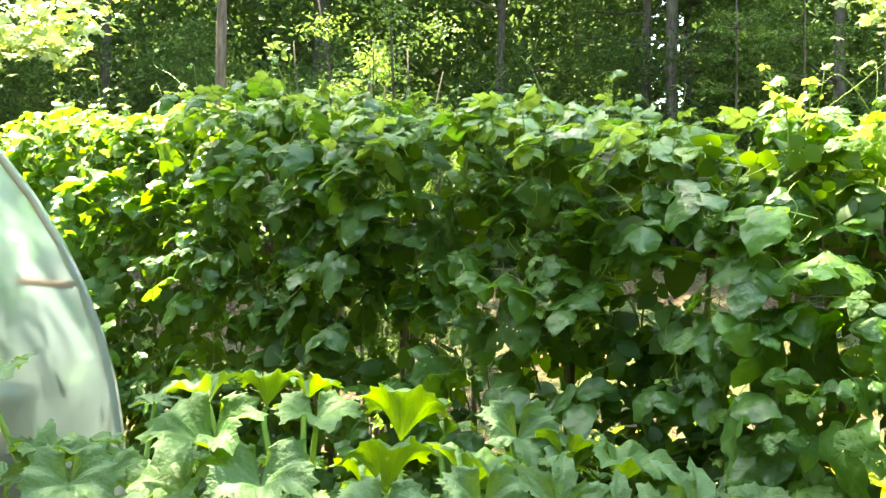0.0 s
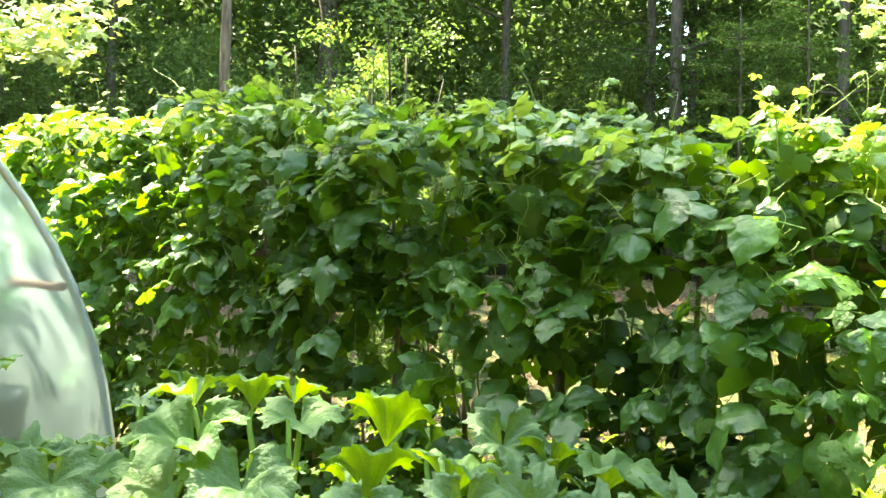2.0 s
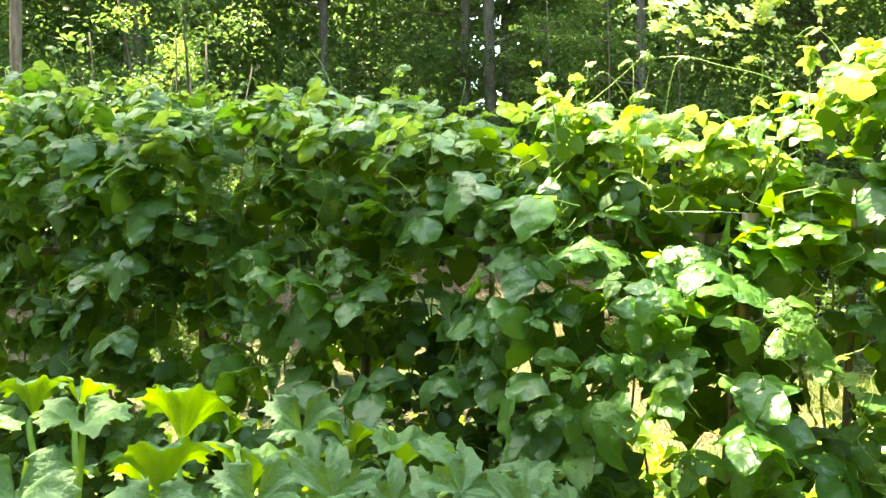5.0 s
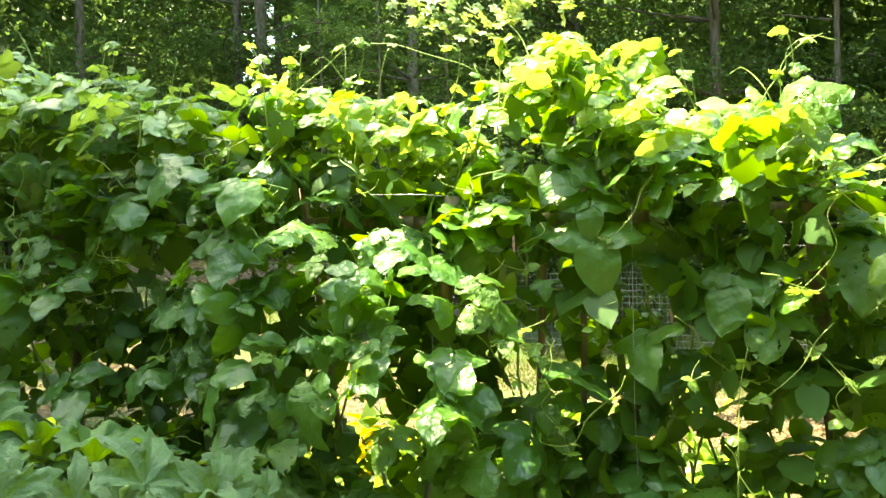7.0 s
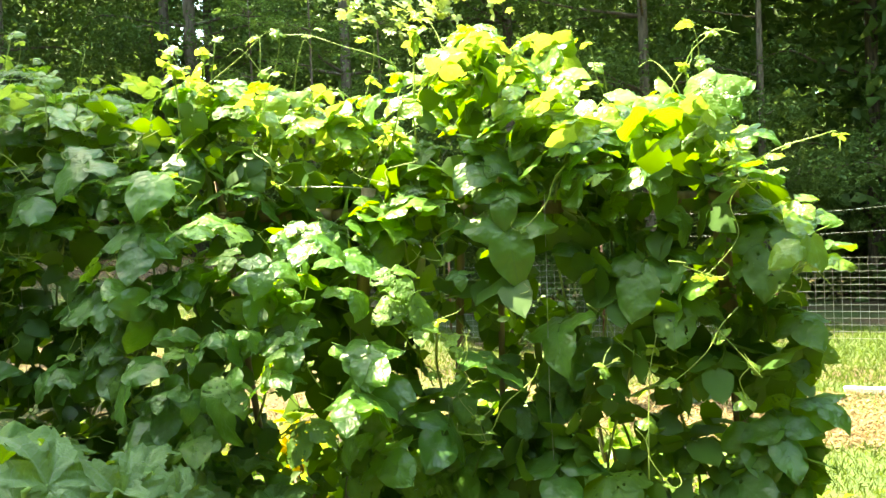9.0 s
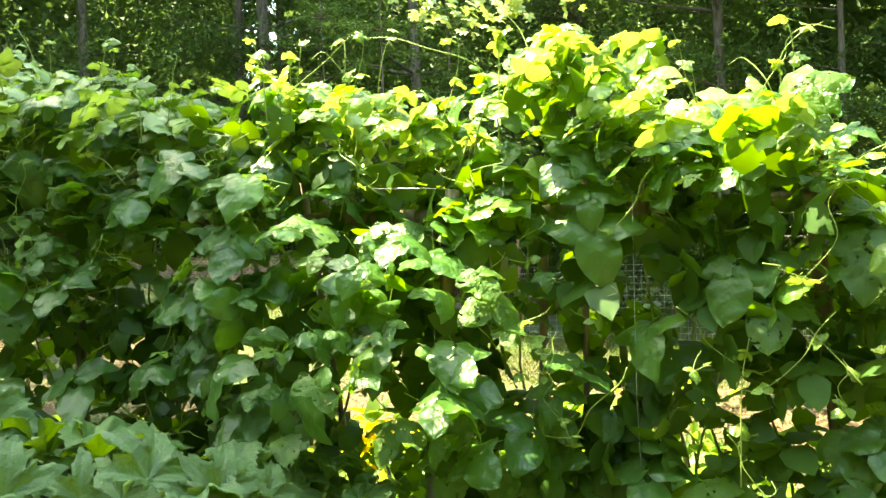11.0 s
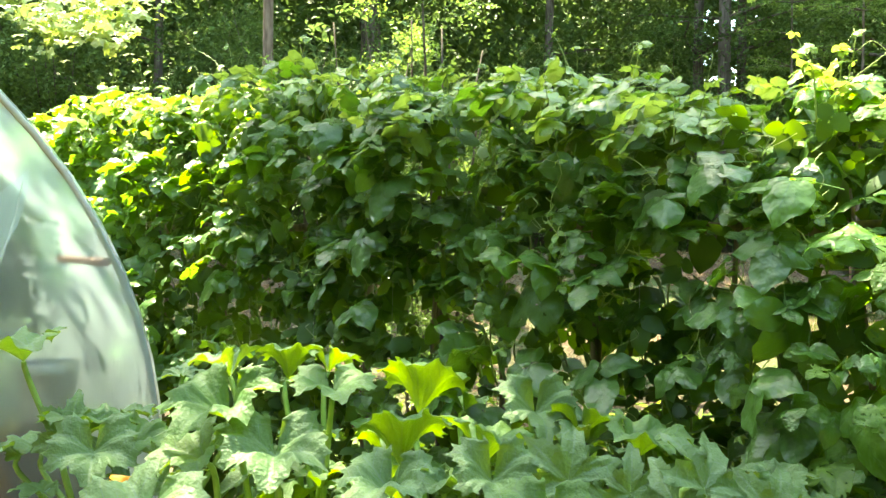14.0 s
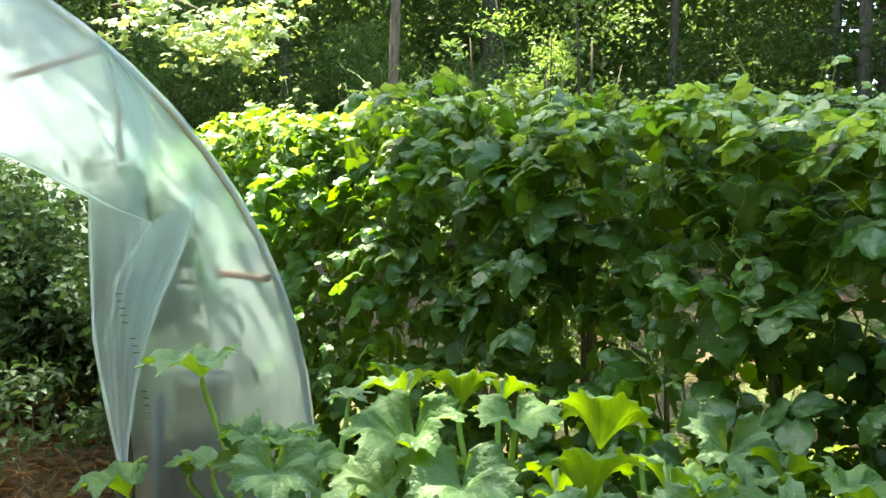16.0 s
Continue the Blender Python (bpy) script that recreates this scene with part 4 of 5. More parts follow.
def shrub(x, y, height, width, n_leaf, mat, seed, label, leaf=0.09, name="shrub", low=2, r=0.018, bark=None):
    rng = random.Random(seed)
    nr = np.random.RandomState(seed)
    sh = thing(name, (x, y, ground_z(x, y) - 0.01), label, name)
    ends = []
    for k in range(9):
        a, d = rng.uniform(0, 6.283), rng.uniform(0.2, 1) * width * 0.5
        h = height * rng.uniform(0.55, 1.0)
        path = smooth_path([(0.03 * math.cos(a), 0.03 * math.sin(a), 0), (d * 0.4 * math.cos(a), d * 0.4 * math.sin(a), h * 0.5), (d * math.cos(a), d * math.sin(a), h)], 5)
        v, f = tube(path, [r * (1 - 0.8 * i / len(path)) for i in range(len(path))], 5)
        place("stem", mesh_from("stem", v, f, bark or M_BARK), sh)
        for _ in range(8):
            ends.append(path[rng.randint(low, len(path) - 1)] + Vector((rng.gauss(0, 1), rng.gauss(0, 1), rng.gauss(0, 0.7))) * width * 0.13)
    e = np.array([tuple(p) for p in ends])
    c = e[nr.randint(0, len(e), n_leaf)] + nr.normal(0, 1, (n_leaf, 3)) * width * np.array([0.075, 0.075, 0.05])
    nor = nr.normal(0, 0.55, (n_leaf, 3)) + np.array([0, 0, 0.9])
    tip = nr.normal(0, 1, (n_leaf, 3)) + np.array([0, 0, -0.3])
    L = leaf * nr.uniform(0.6, 1.4, n_leaf)
    place("leaves", cloud_mesh("leaves", c, nor, tip, L, L * nr.uniform(0.4, 0.65, n_leaf), mat, 0.25, n_leaf > 9000), sh)
    return sh


def polar(az, d):
    """Place on the ground at a bearing (degrees to the left of ahead) and a distance."""
    return -d * math.sin(radians(az)), d * math.cos(radians(az))


def build_woods():
    rng = random.Random(77)
    x, y = polar(15.1, 12.0)
    tree(x, y, 15, 0.085, 7.0, 1.8, 1400, M_FOREST[1], 1, "slim straight tree with pale brown bark at the wood's edge", 0.12, M_BARK_PALE, up_r=1.6)
    for i, (az, d, r, h) in enumerate(((-13.3, 17, 0.12, 14), (-15.0, 16.5, 0.14, 16), (-16.2, 18, 0.11, 15), (-4, 18, 0.12, 15), (8, 19, 0.12, 16), (22, 18, 0.11, 15), (32, 18, 0.12, 15),
                                       (-25, 16, 0.12, 14), (-36, 17, 0.13, 16), (-45, 16, 0.12, 15), (-52, 17, 0.08, 12), (-58, 20, 0.16, 17), (-66, 17, 0.13, 15), (42, 19, 0.12, 14))):
        x, y = polar(az, d)
        tree(x, y, h, r, 2.2 if i > 2 else 4.0, 2.6, 21000, M_FOREST[i % 2], 20 + i, "tall woodland tree with deep green leaves", 0.085, up_r=4.2 if -6 < az < 35 else 3.4)
    k = 0
    for az in range(-70, 52, 6):
        d = 15.5 + 1.5 * math.sin(az * 0.7) + (5.5 if az < -43 else 2.8 if -15 < az < 2 else 0.0)
        x, y = polar(az + rng.uniform(-2, 2), d)
        k += 1
        shrub(x, y, rng.uniform(2.6, 4.6), rng.uniform(2.6, 3.8), 13500, M_FOREST[k % 2], 60 + k, "leafy understorey bush at the wood's edge", 0.078, "understorey_bush")
    n = 170000
    nr = np.random.RandomState(9)
    # bearings past 65: unseen leaves behind the camera, added to block sky light
    az = np.radians(np.where(nr.uniform(0, 1, n) < 0.6, nr.uniform(-85, 65, n), nr.uniform(65, 275, n)))
    behind = (az > math.radians(65))
    d = np.where(behind, nr.uniform(8.5, 13, n), nr.uniform(19, 25, n))
    c = np.stack([-d * np.sin(az), d * np.cos(az), nr.uniform(0, 1, n) ** 0.9 * 12], 1)
    clear = (np.abs(np.degrees(az) + 14.6) < 2.0) & (np.abs(c[:, 2] / d - 0.29) < 0.09)
    keep = ~(clear & (nr.uniform(0, 1, n) < 0.75)) & np.array([noise.noise(Vector((p[0] * 0.35, p[1] * 0.35, p[2] * 0.45))) > -0.26 for p in c])
    c = c[keep]
    n = len(c)
    L = np.where(c[:, 1] > 14, 0.27, 0.42) * nr.uniform(0.6, 1.4, n)
    me = cloud_mesh("far_woods", c, nr.normal(0, 0.8, (n, 3)) + np.array([0, -0.4, 0.8]), nr.normal(0, 1, (n, 3)), L, L * 0.6, M_FOREST[0], 0.25, True)
    far = 130000
    # runs all round; the unseen part is added to cut low sky light
    az = np.radians(np.where(nr.uniform(0, 1, far) < 0.6, nr.uniform(-95, 75, far), nr.uniform(75, 265, far)))
    d = nr.uniform(27, 33, far)
    c2 = np.stack([-d * np.sin(az), d * np.cos(az), nr.uniform(0, 1, far) * 17], 1)
    clear = (np.abs(np.degrees(az) + 14.6) < 2.0) & (np.abs(c2[:, 2] / d - 0.29) < 0.09)
    held = ~(clear & (nr.uniform(0, 1, far) < 0.85))
    c2, d, far = c2[held], d[held], int(held.sum())
    L2 = 0.75 * nr.uniform(0.6, 1.4, far)
    hills = cloud_mesh("wooded_distance", c2, nr.normal(0, 0.6, (far, 3)) - c2 / d[:, None], nr.normal(0, 1, (far, 3)), L2, L2 * 0.7, M_FOREST[0], 0.25, True)
    tagged(place("wooded_distance", hills), "dark wooded slope closing the view, continued unseen to block sky light", "woods", "", "stuff")
    tagged(place("far_woods", me), "deep shaded woodland foliage behind the garden, and an unseen sky-blocking ring", "woods", "", "stuff")


build_woods()


def layered_tree(x, y, height, reach, seed):
    """A slight understorey tree whose leaves lie in flat, fanned sprays."""
    rng, nr = random.Random(seed), np.random.RandomState(seed)
    tr = thing("understorey_tree", (x, y, ground_z(x, y) - 0.02), "slender understorey tree with flat sunlit leaf sprays", "tree")
    stem = [Vector((0.05 * math.sin(3 * t), 0.05 * math.cos(2 * t), height * t)) for t in np.linspace(0, 1, 10)]
    v, f = tube(stem, [0.035 * (1 - 0.08 * i) for i in range(10)], 7)
    place("trunk", mesh_from("trunk", v, f, M_BARK), tr)
    cs = []
    for k in range(13):
        t, a = rng.uniform(0.5, 1.0), rng.uniform(0, 6.283)
        q, r = stem[int(t * 9)], reach * rng.uniform(0.5, 1.0)
        path = smooth_path([q, q + Vector((math.cos(a), math.sin(a), 0.22)) * r * 0.5, q + Vector((math.cos(a), math.sin(a), 0.12)) * r], 6)
        v, f = tube(path, [0.011 * (1 - 0.8 * i / len(path)) for i in range(len(path))], 5)
        place("limb", mesh_from("limb", v, f, M_BARK), tr)
        p = np.array([tuple(w) for w in path])
        n = 120
        u = nr.uniform(0.3, 1.0, n)
        side = nr.normal(0, 0.20, n) * (1.25 - u) * reach
        c = p[(u * (len(p) - 1)).astype(int)] + np.stack([-math.sin(a) * side, math.cos(a) * side, nr.normal(0, 0.025, n) - 0.25 * np.abs(side)], 1)
        cs.append(c)
    c = np.concatenate(cs)
    n = len(c)
    L = 0.062 * nr.uniform(0.6, 1.35, n)
    place("leaves", cloud_mesh("leaves", c, nr.normal(0, 0.34, (n, 3)) + np.array([0, -0.1, 1.0]), nr.normal(0, 1, (n, 3)), L, L * 0.5, M_FOREST[2]), tr)


for i, (az, d, h, r) in enumerate(((-23.0, 13.2, 5.0, 1.0), (-19.0, 14.0, 4.4, 0.9), (-27.5, 13.6, 5.0, 1.0))):
    layered_tree(*polar(az, d), h, r, 270 + i)
x, y = polar(4.3, 6.4)
shrub(x, y, 3.8, 1.05, 9000, M_FOREST[2], 201, "sunlit young sapling with fine fresh green leaves", 0.036, "sapling", 3)
x, y = polar(8.2, 6.6)
shrub(x, y, 3.2, 0.9, 1500, M_FOREST[0], 204, "leafy green bush standing behind the beans", 0.075, "bush", 5)
shrub(-0.15, 4.35, 2.75, 0.9, 4200, M_FOREST[1], 202, "feathery grey-green herb standing behind the beans", 0.034, "tall_herb", 5)
x, y = polar(-36.0, 11.6)
shrub(x, y, 1.3, 0.8, 500, M_FOREST[2], 203, "small sunlit sapling by the fence", 0.08, "sapling")


def lobed_mesh(name, c, nor, tip, size, mat):
    """Many five-lobed leaves, each a fan round its stalk."""
    ang = np.radians([-150, -118, -88, -58, -30, 0, 30, 58, 88, 118, 150])
    rad = np.array([0.40, 0.76, 0.56, 0.94, 0.62, 1.0, 0.62, 0.94, 0.56, 0.76, 0.40])
    tx, ty = rad * np.sin(ang), rad * np.cos(ang)
    tz = -0.25 * rad ** 2
    z = nor / np.linalg.norm(nor, axis=1)[:, None]
    y = tip - z * (tip * z).sum(1)[:, None]
    y /= np.linalg.norm(y, axis=1)[:, None] + 1e-9
    x = np.cross(y, z)
    v = c[:, None] + size[:, None, None] * (x[:, None] * tx[None, :, None] + y[:, None] * ty[None, :, None] + z[:, None] * tz[None, :, None])
    v = np.concatenate([c[:, None], v], 1)
    faces = [tuple(int(i) * 12 + k for k in (0, j + 2, j + 1)) for i in range(len(c)) for j in range(10)]
    return mesh_from(name, v.reshape(-1, 3), faces, mat, None, False)


def bough(start, end, drop, n_leaf, mat, seed, leaf, label):
    """An overhanging branch that reaches in from a tree outside, with big leaves."""
    nr = np.random.RandomState(seed)
    s, e = Vector(start), Vector(end)
    b = thing("maple_branch", s, label, "branch")
    path = smooth_path([Vector((0, 0, 0)), (e - s) * 0.4 + Vector((0, 0, 0.15)), (e - s) * 0.75, (e - s)], 6)
    v, f = tube(path, [0.022 * (1 - 0.85 * i / len(path)) for i in range(len(path))], 6)
    place("limb", mesh_from("limb", v, f, M_BARK), b)
    p = np.array([tuple(q) for q in path])
    knots = p[nr.randint(4, len(p), 26)] + nr.normal(0, 1, (26, 3)) * np.array([0.21, 0.21, 0.11])
    c = knots[nr.randint(0, 26, n_leaf)] + nr.normal(0, 1, (n_leaf, 3)) * np.array([0.11, 0.11, 0.05]) + np.array([0, 0, -drop]) * nr.uniform(0, 1, (n_leaf, 1))
    nor = nr.normal(0, 0.45, (n_leaf, 3)) + np.array([0.1, -0.55, 0.95])
    tip = nr.normal(0, 0.6, (n_leaf, 3)) + np.array([0, -0.5, -0.6])
    L = leaf * nr.uniform(0.7, 1.3, n_leaf)
    place("leaves", lobed_mesh("leaves", c, nor, tip, L * 0.6, mat), b)


bough((-5.3, 8.2, 4.0), (-3.35, 7.6, 3.62), 0.32, 500, M_MAPLE, 31, 0.125, "sunlit maple branch with large pale leaves")
bough((6.3, 5.6, 4.25), (3.60, 6.85, 3.92), 0.30, 340, M_MAPLE, 32, 0.12, "overhanging maple branch with hanging sunlit leaves")

# an unseen big tree, added so its crown shades the middle of the row
def shade_tree():
    base = Vector((*polar(8.5, 18.0), ground_z(*polar(8.5, 18.0)) - 0.03))
    hub = at_row(2.85, 0.2, 1.8) + SUN_DIR * 7.6
    tr = thing("shade_tree", base, "unseen spreading tree added to shade the bean row and squash", "tree")
    loc = hub - base
    path = smooth_path([(0, 0, 0), (0.1, 0.1, 4.0), (0.0, -0.6, 7.0), tuple(loc * 0.55 + Vector((0, 0, 4.6))), tuple(loc * 0.85 + Vector((0, 0, 1.4))), tuple(loc)], 6)
    v, f = tube(path, [0.26 * (1 - 0.88 * i / len(path)) for i in range(len(path))], 9)
    place("trunk", mesh_from("trunk", v, f, M_BARK), tr)
    nr = np.random.RandomState(44)
    n = 4800
    side, out = np.array(tuple(AX)), np.array(tuple(NR))
    k = (nr.uniform(0, 1, (n, 1)) < 0.64) * 1.0
    # low, low2, low3: clumps added up the sun's line to shade the squash
    low = np.array(tuple(Vector((0.42, 1.72, 1.0)) + SUN_DIR * 8.4 - hub))
    q = side * nr.uniform(-1.12, 1.15, (n, 1)) + out * nr.normal(0.0, 0.34, (n, 1)) + np.array([0, 0, 1.0]) * nr.normal(0, 0.25, (n, 1))
    low2 = np.array(tuple(Vector((-1.22, 2.32, 1.0)) + SUN_DIR * 8.4 - hub))
    low3 = np.array(tuple(Vector((-0.40, 1.85, 1.0)) + SUN_DIR * 8.4 - hub))
    draw = nr.uniform(0, 1, (n, 1))
    for end in (low, low2, low3, np.array(tuple(AX)), -np.array(tuple(AX))):
        e = loc + Vector(end)
        lv, lf = tube(smooth_path([tuple(loc * 0.93 + Vector((0, 0, 0.7))), tuple(loc.lerp(e, 0.5) + Vector((0, 0, 0.35))), tuple(e)], 6), [0.035 * (1 - 0.06 * i) for i in range(13)], 6)
        place("bough", mesh_from("bough", lv, lf, M_BARK), tr)
    pick = draw < 0.40
    low = np.where(pick, low, np.where(draw < 0.95, low2, low3))
    q = k * q + (1 - k) * (low + nr.normal(0, 1, (n, 3)) * np.where(pick, np.array([[0.29, 0.22, 0.25]]), 0.36))
    c = q + np.array(tuple(loc))
    L = 0.14 * nr.uniform(0.7, 1.3, n)
    place("crown", cloud_mesh("crown", c, nr.normal(0, 0.4, (n, 3)) + np.array([0, 0, 1.0]), nr.normal(0, 1, (n, 3)), L, L * 0.6, M_FOREST[1]), tr)


shade_tree()


# ---- wire fence ----
def build_fence():
    a, b = Vector((13.2, 3.5, 0)), Vector((4.0, 14.2, 0))
    fe = thing("wire_fence", a, "welded wire garden fence on rusty steel posts", "fence")
    inv = Matrix.Translation(-a)
    d = (b - a).normalized()
    n = (b - a).length
    s = Soup()
    for k in range(13):
        z = 0.03 + 1.05 * k / 12
        v, f = tube([a + d * t + UP * (z + 0.012 * math.sin(t * 1.7)) for t in np.linspace(0, n, 30)], 0.0026, 3, False)
        s.add(v, f)
    for t in np.arange(0, n, 0.105):
        p = a + d * float(t) + d.cross(UP) * 0.01 * math.sin(t * 5)
        v, f = tube([p, p + UP * 1.08], 0.0024, 3, False)
        s.add(v, f)
    place("mesh_panel", s.mesh("mesh_panel", M_WIRE), fe, inv, "pale galvanised wire mesh")
    for z, sag in ((1.42, 0.05), (1.72, 0.10)):
        v, f = tube([a + d * t + UP * (z + sag * math.cos(t * 1.9) * 0.4) for t in np.linspace(0, n, 24)], 0.0024, 4, False)
        place("strand", mesh_from("strand", v, f, M_WIRE), fe, inv)
    for t in np.arange(0.6, n, 2.3):
        p = a + d * float(t)
        v, f = tube([p, p + UP * 0.9, p + UP * 1.78], 0.018, 6)
        place("post", mesh_from("post", v, f, M_RUST), fe, inv, "rusty steel fence post")


build_fence()
bv, bf = box((-1.4, -0.06, -0.02), (1.4, 0.06, 0.03), 0.006)
bd = place("board", mesh_from("board", bv, bf, M_BOARD, None, False), None, pose(8.25, 3.7, 0.0, 0, 0, -50))
tagged(bd, "sun-bleached plank lying at the edge of the bed", "board")

shrub(1.93, 3.95, 0.70, 0.55, 190, M_YELLOW, 210, "low plant with yellowed leaves in sun", 0.13, "yellowed_plant")
shrub(1.95, 3.80, 0.45, 0.6, 220, M_FOREST[2], 211, "low leafy green garden plant in sun", 0.12, "garden_plant")
for i, (s, b) in enumerate(((0.5, 1.3), (-0.2, 1.6), (1.8, 2.2), (3.0, 2.4), (0.9, 2.0), (0.15, 1.0), (0.78, 1.05), (1.65, 1.15), (2.2, 1.0), (2.7, 1.3), (3.3, 1.1), (4.0, 1.2), (1.05, 0.80), (0.48, 0.85), (1.95, 0.80), (2.55, 0.85), (1.22, 1.35), (0.70, 1.5), (0.98, 1.75), (1.4, 0.95), (0.28, 1.35))):
    p = at_row(s, b, 0)
    shrub(p.x, p.y, 0.5 if i < 5 else 0.68 if i < 12 else 0.85, 0.9 if i < 5 else 0.75 if i < 12 else 0.55, 420, M_FRESH, 220 + i, "low leafy green garden plant in sun", 0.10, "garden_plant")


# ---- polytunnel ----
H0 = Vector((-1.25, 3.25, 0))
HU = Vector((-0.652, -0.758, 0))
HC, HZ, HR = 1.884, 0.594, 1.930


def at_end(u, z, back=0.0):
    return H0 + HU * u + UP * z + AX * back


def arch(back, n=40, r=HR, lo=-0.36):
    return [at_end(HC - r * math.cos(w), HZ + r * math.sin(w), back) for w in np.linspace(lo, math.pi - lo, n)]


def build_tunnel():
    tu = thing("polytunnel", at_end(HC, 0, 2.0), "hoop greenhouse of grey pipe covered in milky clear film", "greenhouse")
    inv = Matrix.Translation(-tu.location)

    def rod(name, pts, r, mat, label="", sides=8):
        v, f = tube(pts, r, sides)
        return place(name, mesh_from(name, v, f, mat), tu, inv, label)

    for k in range(4):
        rod("hoop", arch(1.35 * k), 0.013, M_PIPE)
    for w, far in ((0.45, 0.42), (math.pi / 2, 4.05), (math.pi - 0.45, 4.05)):
        rod("purlin", [at_end(HC - (HR - 0.03) * math.cos(w), HZ + (HR - 0.03) * math.sin(w), b) for b in np.linspace(0, far, 6)], 0.016, M_WOOD_RED, "reddish brown lath")
    rod("brace", [at_end(0.80, 2.20, 0.12), at_end(0.92, 2.145, 0.22), at_end(1.04, 2.09, 0.32)], 0.013, M_WOOD_RED, "reddish brown lath")
    rod("brace", [at_end(0.722, 2.17, 0.22), at_end(0.70, 2.04, 0.22), at_end(0.672, 1.84, 0.22)], 0.012, M_WOOD_RED, "reddish brown lath")
    rod("door_post", [at_end(0.69, z, 0.03) for z in (0, 0.3, 0.6, 0.85)], 0.016, M_DARK)
    rod("door_post", [at_end(0.555, z, 0.05) for z in (0, 0.5, 1.0)], 0.022, M_DARK)
    # cover over the hoops
    rows = 40
    verts, faces = [], []
    for j, b in enumerate(np.linspace(-0.015, 4.06, 16)):
        sag = 0.02 * (1 - math.cos(2 * math.pi * b / 1.35)) / 2
        for p in arch(b, rows, HR + 0.016 - sag):
            verts.append(p)
    for j in range(15):
        for i in range(rows - 1):
            faces.append((j * rows + i, j * rows + i + 1, (j + 1) * rows + i + 1, (j + 1) * rows + i))
    place("cover", mesh_from("cover", verts, faces, M_FILM), tu, inv)

    # end panel from the door to the hoop
    def hoop_u(z):
        q = HR ** 2 - (z - HZ) ** 2
        return HC - math.sqrt(max(q, 0))

    lines = ((0.95, 2.3, 0.30, 1.35), (0.60, 2.1, 0.42, 0.9), (1.3, 2.2, 0.80, 1.75), (1.05, 2.35, 0.66, 1.6), (0.52, 1.5, 0.60, 0.3), (0.30, 1.3, 0.36, 0.3),
             (1.9, 2.45, 1.1, 1.8), (1.5, 2.45, 0.95, 1.95), (0.72, 2.2, 0.60, 1.2))

    def crease(u, z):
        """Sharp folds that run down from where the film is fastened."""
        h = 0.0
        for k, (u0, z0, u1, z1) in enumerate(lines):
            d = Vector((u1 - u0, z1 - z0))
            p = Vector((u - u0, z - z0))
            t = p.dot(d) / d.length_squared
            if 0 <= t <= 1:
                off = (p - d * t).length
                h += (0.013 if k % 2 else -0.010) * math.sin(math.pi * t) * math.exp(-(off / 0.035) ** 2)
        return h

    verts, faces, cols, rws = [], [], 56, 80
    for j in range(rws):
        z = 0.02 + 2.20 * j / (rws - 1)
        left = float(np.interp(z, (0, 0.72, 1.2, 1.65, 2.3), (0.66, 0.66, 0.72, 0.72, 0.85)))
        right = hoop_u(z)
        for i in range(cols):
            t = i / (cols - 1)
            u = right + (left - right) * t
            fold = 0.018 * math.sin(t * 17 + z * 1.5) * t + 0.012 * math.sin(z * 4 + t * 5)
            verts.append(at_end(u, z, -0.012 + fold - 0.015 * t + crease(u, z)))
    for j in range(rws - 1):
        for i in range(cols - 1):
            faces.append((j * cols + i, j * cols + i + 1, (j + 1) * cols + i + 1, (j + 1) * cols + i))
    place("end_panel", mesh_from("end_panel", verts, faces, M_FILM_CLEAR), tu, inv)
    # header above the door, its lower edge hanging in a curve
    verts, faces, cols, rws = [], [], 84, 36
    for i in range(cols):
        u = 0.655 + 1.895 * i / (cols - 1)
        hi = HZ + math.sqrt(max(HR ** 2 - (u - HC) ** 2, 0))
        lo = float(np.interp(u, (0.649, 0.768, 0.842, 0.931, 1.017, 1.115, 1.6, 2.1, 2.6), (1.61, 1.652, 1.685, 1.725, 1.763, 1.80, 1.905, 1.85, 1.7)))
        for j in range(rws):
            t = j / (rws - 1)
            z = lo + (hi - lo) * t
            fold = 0.03 * math.sin(u * 9 + t * 5) * (1 - t) + 0.015 * math.sin(u * 23 - t * 8) * (1 - t)
            verts.append(at_end(u, z, -0.03 + fold + crease(u, z)))
    for i in range(cols - 1):
        for j in range(rws - 1):
            faces.append((i * rws + j, i * rws + j + 1, (i + 1) * rws + j + 1, (i + 1) * rws + j))
    place("door_header", mesh_from("door_header", verts, faces, M_FILM), tu, inv)
    # far end, closed
    verts, faces, rws = [], [], 12
    ring = arch(4.06, 33)
    mid = at_end(HC, 0.6, 4.06)
    for j in range(rws):
        for p in ring:
            verts.append(mid.lerp(p, (j + 0.01) / (rws - 1)) + AX * 0.03 * math.sin(j * 1.3 + p.z * 6))
    for j in range(rws - 1):
        for i in range(32):
            faces.append((j * 33 + i, j * 33 + i + 1, (j + 1) * 33 + i + 1, (j + 1) * 33 + i))
    place("far_panel", mesh_from("far_panel", verts, faces, M_FILM), tu, inv)
    # gathered flap hanging at the door, tied in at its foot
    hem = ((0.475, 1.749), (0.56, 1.67), (0.649, 1.612), (0.768, 1.655), (0.86, 1.69))
    left_z, left_u = (0.70, 0.812, 0.988, 1.217, 1.442, 1.70), (0.712, 0.735, 0.778, 0.826, 0.842, 0.855)
    right_z, right_u = (0.70, 0.732, 0.904, 1.114, 1.288, 1.445, 1.545, 1.76), (0.694, 0.702, 0.695, 0.668, 0.626, 0.562, 0.524, 0.470)
    verts, faces, cols, rws = [], [], 34, 44
